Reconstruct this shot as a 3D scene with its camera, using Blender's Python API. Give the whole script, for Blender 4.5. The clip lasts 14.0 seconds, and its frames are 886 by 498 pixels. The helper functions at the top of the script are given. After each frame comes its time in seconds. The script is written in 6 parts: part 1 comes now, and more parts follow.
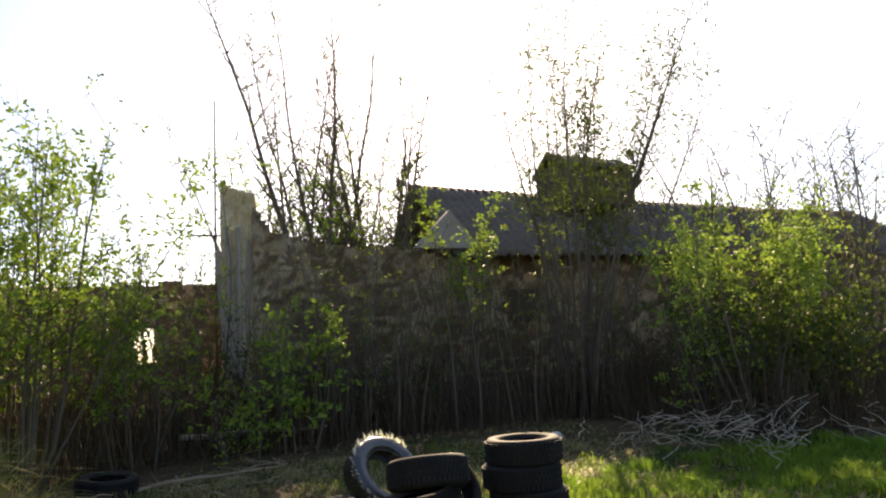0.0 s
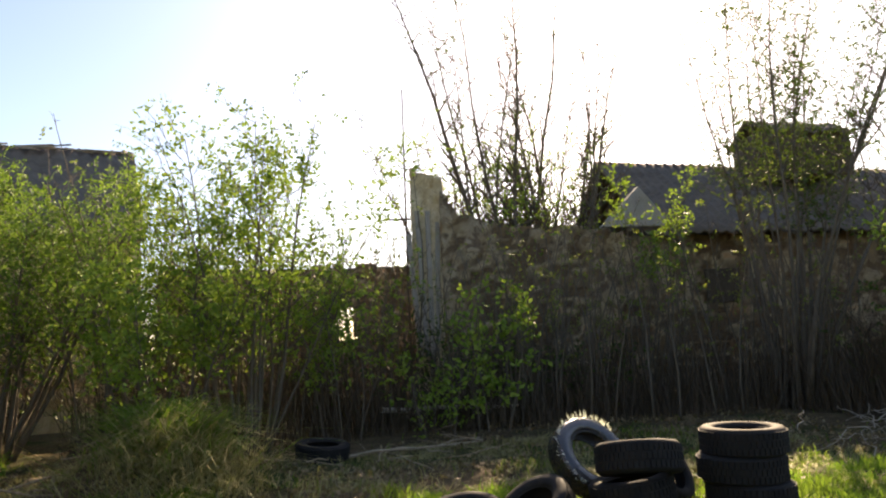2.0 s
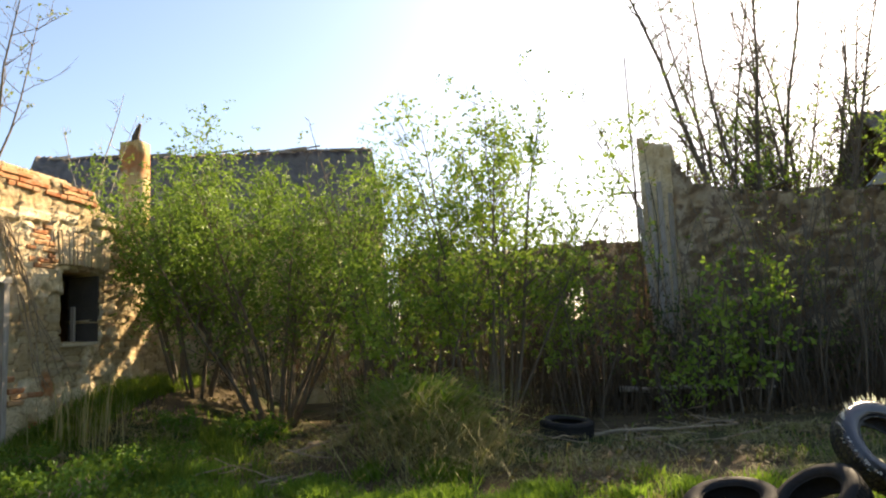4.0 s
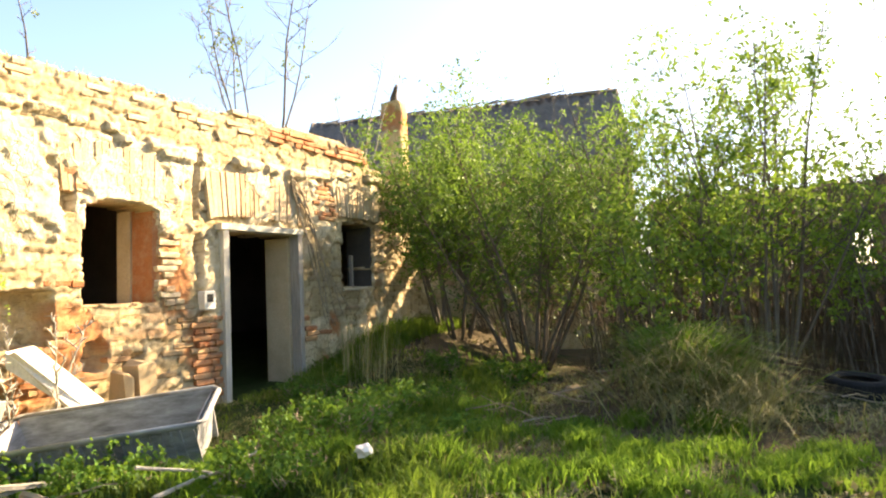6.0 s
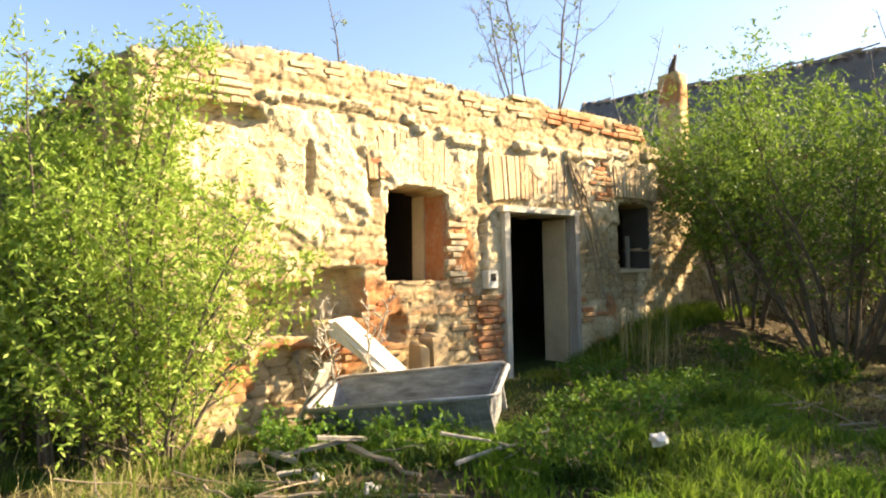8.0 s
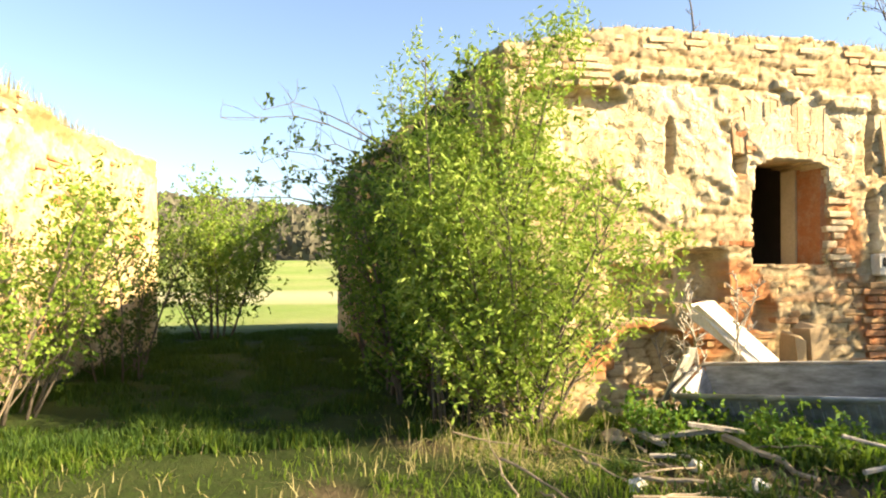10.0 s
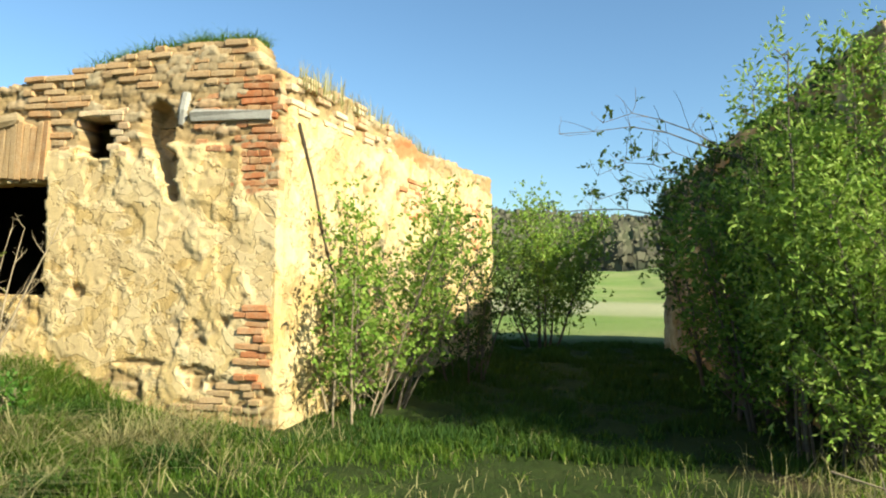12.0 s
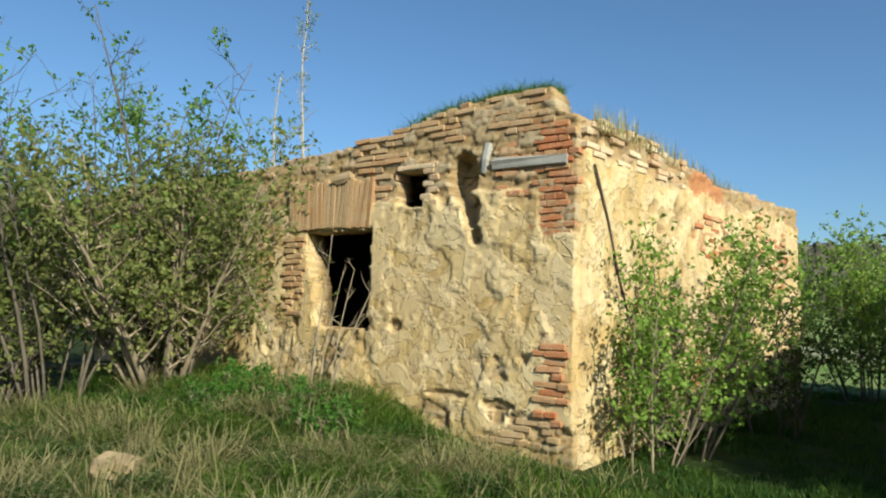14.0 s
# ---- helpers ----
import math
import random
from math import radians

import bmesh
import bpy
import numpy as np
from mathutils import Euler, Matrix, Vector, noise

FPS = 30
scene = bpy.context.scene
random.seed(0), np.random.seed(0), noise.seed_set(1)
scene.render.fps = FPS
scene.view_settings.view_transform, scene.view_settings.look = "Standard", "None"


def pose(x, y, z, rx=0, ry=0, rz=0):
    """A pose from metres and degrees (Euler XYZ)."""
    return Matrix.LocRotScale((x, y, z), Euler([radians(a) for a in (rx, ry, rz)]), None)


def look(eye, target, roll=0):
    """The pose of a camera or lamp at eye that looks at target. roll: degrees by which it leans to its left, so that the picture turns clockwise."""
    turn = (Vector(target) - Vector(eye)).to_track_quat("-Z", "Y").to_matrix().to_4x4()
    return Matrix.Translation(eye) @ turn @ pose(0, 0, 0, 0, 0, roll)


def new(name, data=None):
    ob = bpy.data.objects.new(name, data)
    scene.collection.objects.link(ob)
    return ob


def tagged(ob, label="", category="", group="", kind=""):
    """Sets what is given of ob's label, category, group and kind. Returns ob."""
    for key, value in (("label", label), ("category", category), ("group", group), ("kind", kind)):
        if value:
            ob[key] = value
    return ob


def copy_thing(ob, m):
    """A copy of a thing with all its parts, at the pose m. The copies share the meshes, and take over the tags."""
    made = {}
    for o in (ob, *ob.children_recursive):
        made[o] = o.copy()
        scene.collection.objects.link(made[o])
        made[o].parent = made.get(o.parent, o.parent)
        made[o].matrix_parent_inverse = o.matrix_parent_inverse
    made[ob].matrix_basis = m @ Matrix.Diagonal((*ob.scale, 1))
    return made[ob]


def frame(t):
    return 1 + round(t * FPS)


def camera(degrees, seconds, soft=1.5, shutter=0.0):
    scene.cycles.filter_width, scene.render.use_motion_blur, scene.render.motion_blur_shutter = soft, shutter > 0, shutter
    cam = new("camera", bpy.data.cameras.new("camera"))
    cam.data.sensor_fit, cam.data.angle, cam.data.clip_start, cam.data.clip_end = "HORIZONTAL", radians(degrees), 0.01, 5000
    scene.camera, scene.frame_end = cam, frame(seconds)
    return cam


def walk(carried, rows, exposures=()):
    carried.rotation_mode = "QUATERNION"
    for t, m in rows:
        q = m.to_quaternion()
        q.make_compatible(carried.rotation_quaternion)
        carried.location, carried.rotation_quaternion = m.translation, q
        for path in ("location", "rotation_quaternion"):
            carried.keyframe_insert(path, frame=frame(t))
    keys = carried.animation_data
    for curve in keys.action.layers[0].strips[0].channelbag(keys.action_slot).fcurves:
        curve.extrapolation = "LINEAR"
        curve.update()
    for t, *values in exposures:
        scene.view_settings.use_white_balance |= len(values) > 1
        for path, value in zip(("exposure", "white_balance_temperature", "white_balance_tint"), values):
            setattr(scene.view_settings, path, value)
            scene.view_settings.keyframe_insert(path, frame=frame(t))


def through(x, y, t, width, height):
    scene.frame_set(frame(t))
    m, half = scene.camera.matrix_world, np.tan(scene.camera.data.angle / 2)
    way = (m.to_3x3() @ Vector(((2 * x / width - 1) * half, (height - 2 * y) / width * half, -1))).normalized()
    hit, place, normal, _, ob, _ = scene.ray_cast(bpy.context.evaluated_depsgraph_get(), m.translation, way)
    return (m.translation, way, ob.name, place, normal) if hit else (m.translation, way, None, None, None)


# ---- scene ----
cam = camera(65.7, 14.0, soft=2.1)
METRES, EYE, TILT, LEAN, TURN = 1.7, 1.5, 0.0, 0.0, -24.4
ROWS = [
    (0.0, 0.0, 0.0, 0.0, 0.58, 8.77, 3.73),
    (0.5, -0.0244, 0.0097, 0.0019, 2.55, 8.57, 3.06),
    (1.0, -0.052, 0.0163, 0.0017, 5.83, 8.77, 2.12),
    (1.5, -0.0988, 0.0244, -0.0027, 10.13, 8.4, 2.24),
    (2.0, -0.1186, 0.032, -0.0046, 15.26, 8.07, 2.62),
    (4.5, -0.2609, 0.0007, -0.0095, 38.59, 6.31, 2.87),
    (5.0, -0.2848, -0.0019, -0.013, 43.74, 4.96, 2.87),
    (5.5, -0.3043, -0.0154, -0.0155, 48.19, 4.29, 2.74),
    (6.0, -0.3307, -0.0368, -0.0196, 53.57, 3.88, 2.47),
    (6.5, -0.3454, -0.0492, -0.0167, 59.54, 3.68, 2.23),
    (7.0, -0.3646, -0.0677, -0.0164, 64.68, 3.59, 1.86),
    (7.5, -0.3903, -0.0961, -0.0158, 69.93, 3.29, 1.45),
    (8.0, -0.4098, -0.1286, -0.0132, 75.23, 2.98, 1.1),
    (8.5, -0.4229, -0.1765, -0.0203, 81.64, 2.65, 0.79),
    (9.0, -0.4243, -0.2278, -0.0201, 89.89, 2.4, 0.47),
    (11.5, -0.3733, -0.4549, -0.0201, 118.75, 1.77, -0.64),
    (12.0, -0.3544, -0.4804, -0.0111, 127.39, 2.43, -0.85),
    (12.5, -0.3291, -0.4945, -0.006, 134.48, 3.28, -1.15),
    (13.0, -0.2969, -0.515, 0.0011, 139.74, 3.86, -1.56),
    (13.5, -0.2607, -0.5365, -0.0072, 144.31, 4.7, -1.77),
    (14.0, -0.2286, -0.5539, -0.0005, 149.8, 5.03, -1.89),
]
EXPOSURES = [(0.0, 1.75, 8100, 18), (2.0, 1.8, 8200, 18), (4.5, 2.02, 8000, 14), (6.0, 2.55, 8000, 15), (7.5, 2.2, 7700, 13), (9.2, 2.1, 8000, 16), (11.3, 1.75, 7100, 1), (12.3, 1.12, 6100, -4), (13.0, 0.84, 5850, -3), (14.0, 0.64, 5750, -1)]
walk(cam, [(t, pose(0, 0, EYE, TILT, LEAN, TURN) @ pose(METRES * x, METRES * y, METRES * z, 90 + pitch, roll, yaw)) for t, x, y, z, yaw, pitch, roll in ROWS], EXPOSURES)

# ---- daylight: a low afternoon sun from the far end of the yard, clear sky ----
SUN_AZ, SUN_EL = radians(27), radians(29.5)
SUN = Vector((math.sin(SUN_AZ) * math.cos(SUN_EL), math.cos(SUN_AZ) * math.cos(SUN_EL), math.sin(SUN_EL)))
world = bpy.data.worlds.new("sky")
scene.world = world
world.use_nodes = True
wn = world.node_tree.nodes
sky = wn.new("ShaderNodeTexSky")
sky.sky_type, sky.sun_disc = "NISHITA", False
sky.sun_elevation, sky.sun_rotation = SUN_EL, SUN_AZ
sky.air_density, sky.dust_density, sky.ozone_density = 1.0, 1.1, 4.0
wn["Background"].inputs["Strength"].default_value = 0.082
world.node_tree.links.new(sky.outputs["Color"], wn["Background"].inputs["Color"])
lamp = new("sun", bpy.data.lights.new("sun", "SUN"))
lamp.data.energy, lamp.data.angle, lamp.data.color = 5.0, radians(0.55), (1.0, 0.87, 0.66)
lamp.matrix_world = look(SUN * 50, (0, 0, 0))


# ---- materials ----
class Nodes:
    """A small builder of node materials."""

    def __init__(self, name, rough=0.9, metal=0.0, spec=0.3):
        self.mat = bpy.data.materials.new(name)
        self.mat.use_nodes = True
        self.t = self.mat.node_tree
        self.b = self.t.nodes["Principled BSDF"]
        self.b.inputs["Roughness"].default_value = rough
        self.b.inputs["Metallic"].default_value = metal
        self.b.inputs["Specular IOR Level"].default_value = spec
        self.co = self.t.nodes.new("ShaderNodeTexCoord").outputs["Object"]

    def put(self, socket, value):
        if hasattr(value, "is_output"):
            self.t.links.new(value, socket)
        elif isinstance(value, (tuple, list)) and len(value) == 3 and len(socket.default_value) == 4:
            socket.default_value = (*value, 1)
        else:
            socket.default_value = value

    def world(self):
        return self.t.nodes.new("ShaderNodeNewGeometry").outputs["Position"]

    def noise(self, scale, detail=4, rough=0.6, stretch=None, distort=0.0, co=None):
        n = self.t.nodes.new("ShaderNodeTexNoise")
        n.inputs["Scale"].default_value, n.inputs["Detail"].default_value = scale, detail
        n.inputs["Roughness"].default_value, n.inputs["Distortion"].default_value = rough, distort
        co = co or self.co
        if stretch:
            m = self.t.nodes.new("ShaderNodeMapping")
            m.inputs["Scale"].default_value = stretch
            self.t.links.new(co, m.inputs["Vector"])
            co = m.outputs["Vector"]
        self.t.links.new(co, n.inputs["Vector"])
        return n.outputs["Fac"]

    def voronoi(self, scale, feature="F1", out="Distance", co=None):
        n = self.t.nodes.new("ShaderNodeTexVoronoi")
        n.feature = feature
        n.inputs["Scale"].default_value = scale
        self.t.links.new(co or self.co, n.inputs["Vector"])
        return n.outputs[out]

    def ramp(self, fac, *stops):
        n = self.t.nodes.new("ShaderNodeValToRGB")
        e = n.color_ramp.elements
        while len(e) < len(stops):
            e.new(0.5)
        for el, (p, c) in zip(e, stops):
            el.position, el.color = p, (*c, 1) if isinstance(c, tuple) else (c, c, c, 1)
        self.put(n.inputs["Fac"], fac)
        return n.outputs["Color"]

    def mix(self, fac, a, b, mode="MIX"):
        n = self.t.nodes.new("ShaderNodeMix")
        n.data_type, n.blend_type = "RGBA", mode
        self.put(n.inputs[0], fac)
        self.put(n.inputs[6], a)
        self.put(n.inputs[7], b)
        return n.outputs[2]

    def math(self, op, a, b=0.0):
        n = self.t.nodes.new("ShaderNodeMath")
        n.operation = op
        self.put(n.inputs[0], a)
        self.put(n.inputs[1], b)
        return n.outputs[0]

    def attr(self, name):
        n = self.t.nodes.new("ShaderNodeAttribute")
        n.attribute_name = name
        s = self.t.nodes.new("ShaderNodeSeparateColor")
        self.t.links.new(n.outputs["Color"], s.inputs[0])
        return s.outputs

    def alpha(self, name):
        n = self.t.nodes.new("ShaderNodeAttribute")
        n.attribute_name = name
        return n.outputs["Alpha"]

    def rand(self):
        return self.t.nodes.new("ShaderNodeObjectInfo").outputs["Random"]

    def island(self):
        return self.t.nodes.new("ShaderNodeNewGeometry").outputs["Random Per Island"]

    def bump(self, height, strength=0.4, dist=0.01):
        n = self.t.nodes.new("ShaderNodeBump")
        n.inputs["Strength"].default_value, n.inputs["Distance"].default_value = strength, dist
        self.put(n.inputs["Height"], height)
        self.t.links.new(n.outputs["Normal"], self.b.inputs["Normal"])

    def colour(self, c):
        self.put(self.b.inputs["Base Color"], c)
        return self.mat


def leaf_material(name, stops, through=0.45):
    """Thin leaves: part of the light passes through them."""
    n = Nodes(name, 0.62, 0, 0.2)
    c = n.ramp(n.island(), *stops)
    c = n.mix(n.math("MULTIPLY", n.noise(0.9, 2, co=n.world()), 0.5), c, stops[0][1])
    n.colour(c)
    tr = n.t.nodes.new("ShaderNodeBsdfTranslucent")
    n.put(tr.inputs["Color"], n.mix(0.35, c, (0.34, 0.50, 0.06)))
    m = n.t.nodes.new("ShaderNodeMixShader")
    m.inputs[0].default_value = through
    n.t.links.new(n.b.outputs[0], m.inputs[1])
    n.t.links.new(tr.outputs[0], m.inputs[2])
    n.t.links.new(m.outputs[0], n.t.nodes["Material Output"].inputs["Surface"])
    return n.mat


def masonry_material(name, plaster, plaster2, stone, stone2, brick, ghost=0.3):
    """Ruined wall: rubble and earth mortar under torn plaster; the mesh says how much plaster is left."""
    n = Nodes(name, 0.95, 0, 0.15)
    r, g, b = n.attr("cover")[0], n.attr("cover")[1], n.attr("cover")[2]
    big, fine = n.noise(1.3, 5, 0.65), n.noise(38, 4, 0.7)
    pl = n.mix(n.math("MULTIPLY", n.ramp(big, (0.3, 0.25), (0.7, 1.0)), n.ramp(b, (0.0, 1.0), (1.0, 0.35))), plaster, plaster2)
    pl = n.mix(n.ramp(n.noise(5, 6, 0.7, (1, 1, 0.35)), (0.44, 0.0), (0.68, 0.7)), pl, (0.31, 0.21, 0.10))
    seam = n.math("MULTIPLY", n.ramp(n.alpha("cover"), (0.0, 1.0), (0.3, 0.0)), n.ramp(n.noise(1.9, 4, 0.6), (0.40, 0.0), (0.58, ghost)))
    pl = n.mix(seam, pl, (0.21, 0.145, 0.075))
    st = n.ramp(b, (0.0, stone), (0.45, stone2), (0.9, (0.42, 0.34, 0.22)), (1.0, (0.46, 0.28, 0.15)))
    st = n.mix(n.ramp(n.noise(14, 5, 0.7), (0.4, 0.0), (0.8, 0.7)), st, (0.26, 0.17, 0.085))
    br = n.mix(n.noise(9, 4), brick, (0.42, 0.22, 0.10))
    st = n.mix(n.ramp(n.alpha("cover"), (0.1, 0.85), (0.55, 0.0)), st, (0.20, 0.135, 0.07))
    c = n.mix(g, n.mix(r, st, pl), br)
    c = n.mix(n.ramp(fine, (0.3, 0.3), (0.5, 0.0)), c, (0.17, 0.12, 0.07))
    flake = n.math("ADD", n.ramp(n.noise(2.0, 4, 0.55, distort=0.5), (0.49, 0.0), (0.503, 1.0)), n.ramp(n.noise(3.7, 4, 0.55, distort=0.5), (0.51, 0.0), (0.522, 0.7)))
    crack = n.math("MULTIPLY", n.ramp(n.noise(2.9, 4, 0.6, distort=0.8), (0.487, 0.0), (0.5, 1.0), (0.513, 0.0)), r)
    c = n.mix(n.math("MULTIPLY", n.math("MULTIPLY", flake, r), 0.24), c, (0.74, 0.62, 0.42))
    c = n.mix(n.math("MULTIPLY", crack, 0.5), c, (0.18, 0.12, 0.06))
    relief = n.math("ADD", n.math("ADD", n.math("MULTIPLY", fine, 0.4), n.math("MULTIPLY", n.noise(11, 5, 0.7), 0.5)), n.math("MULTIPLY", flake, r))
    n.bump(n.math("SUBTRACT", relief, crack), 0.65, 0.016)
    return n.colour(c)


def simple(name, a, b, scale, rough=0.9, fine=40, stretch=None, bump=0.4, metal=0.0, spec=0.3, vary=False):
    n = Nodes(name, rough, metal, spec)
    c = n.mix(n.ramp(n.noise(scale, 5, 0.65, stretch), (0.35, 0.0), (0.7, 1.0)), a, b)
    f = n.noise(fine, 4, 0.7, stretch)
    c = n.mix(n.ramp(f, (0.3, 0.45), (0.62, 0.0)), c, tuple(0.45 * v for v in a))
    if vary:
        c = n.mix(n.math("MULTIPLY", n.rand(), 0.6), c, b)
    n.bump(f, bump, 0.01)
    return n.colour(c)


def brick_material(name, stops):
    n = Nodes(name, 0.95, 0, 0.15)
    c = n.ramp(n.rand(), *stops)
    c = n.mix(n.ramp(n.noise(7, 5, 0.7, co=n.world()), (0.45, 0.0), (0.75, 0.7)), c, (0.50, 0.38, 0.24))
    f = n.noise(55, 4, 0.7, co=n.world())
    c = n.mix(n.ramp(f, (0.3, 0.5), (0.6, 0.0)), c, (0.16, 0.07, 0.035))
    n.bump(f, 0.6, 0.008)
    return n.colour(c)


M_WALL_A = masonry_material("plaster_rubble_pale", (0.66, 0.57, 0.41), (0.52, 0.38, 0.18), (0.54, 0.45, 0.29), (0.46, 0.34, 0.18), (0.44, 0.17, 0.07), 0.85)
M_WALL_B = masonry_material("plaster_rubble_ochre", (0.58, 0.44, 0.22), (0.45, 0.295, 0.105), (0.42, 0.30, 0.15), (0.33, 0.23, 0.11), (0.36, 0.14, 0.06))
# Brown taken down in colour for walls that stand against the light.
M_WALL_C = masonry_material("plaster_rubble_brown_backlit", (0.165, 0.12, 0.085), (0.115, 0.078, 0.052), (0.12, 0.085, 0.058), (0.085, 0.058, 0.038), (0.16, 0.07, 0.038))
M_BRICK = brick_material("brick_red", ((0.0, (0.40, 0.13, 0.05)), (0.5, (0.46, 0.20, 0.09)), (1.0, (0.48, 0.30, 0.15))))
M_BRICK_PALE = brick_material("brick_limewashed", ((0.0, (0.60, 0.47, 0.29)), (0.5, (0.64, 0.53, 0.36)), (1.0, (0.54, 0.36, 0.21))))
M_BRICK_EARTH = brick_material("brick_earthy", ((0.0, (0.40, 0.22, 0.10)), (0.5, (0.46, 0.32, 0.17)), (1.0, (0.38, 0.27, 0.15))))
M_STONE = simple("stone_buff", (0.44, 0.34, 0.21), (0.34, 0.24, 0.13), 3, bump=0.7, vary=True)
M_PLASTER = simple("plaster_jamb", (0.58, 0.48, 0.31), (0.46, 0.36, 0.22), 2.5)
# Dark tone that puts the shade of rooms and openings into the colour.
M_ROOM_SHADE = simple("plaster_room_shade", (0.10, 0.085, 0.07), (0.06, 0.05, 0.04), 2)
M_CONCRETE = simple("concrete_grey", (0.42, 0.40, 0.36), (0.30, 0.28, 0.25), 2, bump=0.5)
M_WOOD_GREY = simple("wood_weathered", (0.42, 0.38, 0.32), (0.27, 0.23, 0.19), 5, 0.85, 30, (6, 6, 0.7), 0.5)
M_WOOD_PALE = simple("wood_painted_pale", (0.62, 0.58, 0.48), (0.45, 0.40, 0.31), 5, 0.8, 30, (6, 6, 0.7), 0.5)
M_WOOD_DARK = simple("wood_dark", (0.11, 0.085, 0.06), (0.06, 0.045, 0.03), 4, 0.9, 30, (6, 6, 0.7), 0.5)
M_STICK = simple("dry_stick", (0.36, 0.29, 0.20), (0.22, 0.17, 0.11), 6, 0.9, 40)
M_BRUSH = simple("brushwood_brown", (0.11, 0.08, 0.05), (0.06, 0.045, 0.03), 3, 0.95, 30)
M_RUBBER = simple("tyre_rubber", (0.014, 0.014, 0.015), (0.026, 0.025, 0.023), 6, 0.8, 50, bump=0.25, spec=0.2)
M_WET = simple("tyre_rubber_wet", (0.02, 0.02, 0.021), (0.03, 0.03, 0.03), 6, 0.18, 50, bump=0.5, spec=0.9)
M_ZINC = simple("zinc_sheet", (0.42, 0.42, 0.42), (0.13, 0.125, 0.115), 4, 0.55, 25, (1, 1, 4), 0.25, 0.25, 0.4)
M_RUST = simple("rusty_iron", (0.20, 0.10, 0.05), (0.12, 0.06, 0.035), 9, 0.85)
M_WHITE = simple("white_plaster_board", (0.78, 0.75, 0.68), (0.62, 0.57, 0.47), 4)
M_ROOF = simple("roof_sheet_grey", (0.19, 0.165, 0.14), (0.10, 0.088, 0.075), 1.5, 0.9, 20, (1, 5, 1), 0.5, spec=0.15)
M_BARK = simple("bark_grey", (0.17, 0.14, 0.105), (0.09, 0.075, 0.055), 5, 0.95, 30, (4, 4, 0.8), 0.7)
M_BARK_PALE = simple("bark_pale", (0.50, 0.45, 0.37), (0.25, 0.21, 0.16), 5, 0.9, 25, (1, 1, 4), 0.5)
M_LEAF_FRESH = leaf_material("leaf_fresh", ((0.0, (0.09, 0.17, 0.02)), (0.5, (0.18, 0.29, 0.04)), (1.0, (0.32, 0.40, 0.09))), 0.34)
M_LEAF_LIME = leaf_material("leaf_lime", ((0.0, (0.13, 0.23, 0.03)), (0.5, (0.26, 0.37, 0.06)), (1.0, (0.42, 0.50, 0.14))), 0.35)
M_LITTER = leaf_material("leaf_litter", ((0.0, (0.10, 0.065, 0.035)), (0.5, (0.20, 0.14, 0.075)), (1.0, (0.34, 0.27, 0.16))), 0.15)
M_LEAF_WILLOW = leaf_material("leaf_willow", ((0.0, (0.045, 0.105, 0.016)), (0.5, (0.10, 0.19, 0.03)), (1.0, (0.20, 0.30, 0.06))), 0.34)
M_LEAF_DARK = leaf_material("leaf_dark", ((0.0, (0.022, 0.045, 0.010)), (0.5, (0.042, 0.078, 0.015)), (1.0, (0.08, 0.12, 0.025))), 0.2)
M_LEAF_DRY = leaf_material("leaf_budding", ((0.0, (0.09, 0.115, 0.03)), (0.5, (0.17, 0.19, 0.05)), (1.0, (0.26, 0.25, 0.08))), 0.32)
M_GRASS = leaf_material("grass_green", ((0.0, (0.045, 0.10, 0.012)), (0.5, (0.10, 0.18, 0.02)), (1.0, (0.22, 0.28, 0.06))), 0.55)
# Green darkened to carry the lane's shade; also used for deep green weeds.
M_GRASS_SHADE_WEEDS = leaf_material("grass_shade_and_weeds", ((0.0, (0.018, 0.045, 0.008)), (0.5, (0.032, 0.072, 0.011)), (1.0, (0.06, 0.11, 0.02))), 0.25)
M_TUFT = leaf_material("tussock_green", ((0.0, (0.05, 0.13, 0.012)), (0.5, (0.12, 0.25, 0.025)), (1.0, (0.24, 0.38, 0.06))), 0.58)
M_NETTLE = leaf_material("nettle_green", ((0.0, (0.03, 0.085, 0.012)), (0.5, (0.065, 0.16, 0.02)), (1.0, (0.13, 0.26, 0.04))), 0.35)
# White and translucent, to stand in for the glint on the wet tyre.
M_GLINT = leaf_material("frayed_cord", ((0.0, (0.7, 0.68, 0.62)), (0.5, (0.8, 0.78, 0.72)), (1.0, (0.85, 0.83, 0.8))), 0.6)
M_STRAW = leaf_material("grass_straw", ((0.0, (0.26, 0.22, 0.10)), (0.5, (0.38, 0.335, 0.17)), (1.0, (0.30, 0.29, 0.12))), 0.3)


def ground_material():
    n = Nodes("ground_earth_and_grass", 0.95, 0, 0.1)
    p = n.world()
    g = n.attr("cover")
    soil = n.mix(n.ramp(n.noise(2.2, 6, 0.7, co=p), (0.35, 0.0), (0.65, 1.0)), (0.085, 0.062, 0.036), (0.17, 0.13, 0.075))
    turf = n.mix(n.ramp(n.noise(1.1, 6, 0.7, co=p), (0.35, 0.0), (0.7, 1.0)), (0.025, 0.048, 0.010), (0.06, 0.085, 0.022))
    field = n.mix(n.ramp(n.noise(0.06, 6, 0.7, co=p), (0.4, 0.0), (0.6, 1.0)), (0.19, 0.29, 0.07), (0.30, 0.33, 0.13))
    c = n.mix(g[0], soil, turf)
    c = n.mix(g[1], c, field)
    c = n.mix(g[2], c, (0.55, 0.50, 0.36))
    f = n.noise(22, 5, 0.75, co=p)
    c = n.mix(n.ramp(f, (0.3, 0.6), (0.6, 0.0)), c, (0.04, 0.035, 0.018))
    n.bump(f, 0.9, 0.05)
    return n.colour(c)


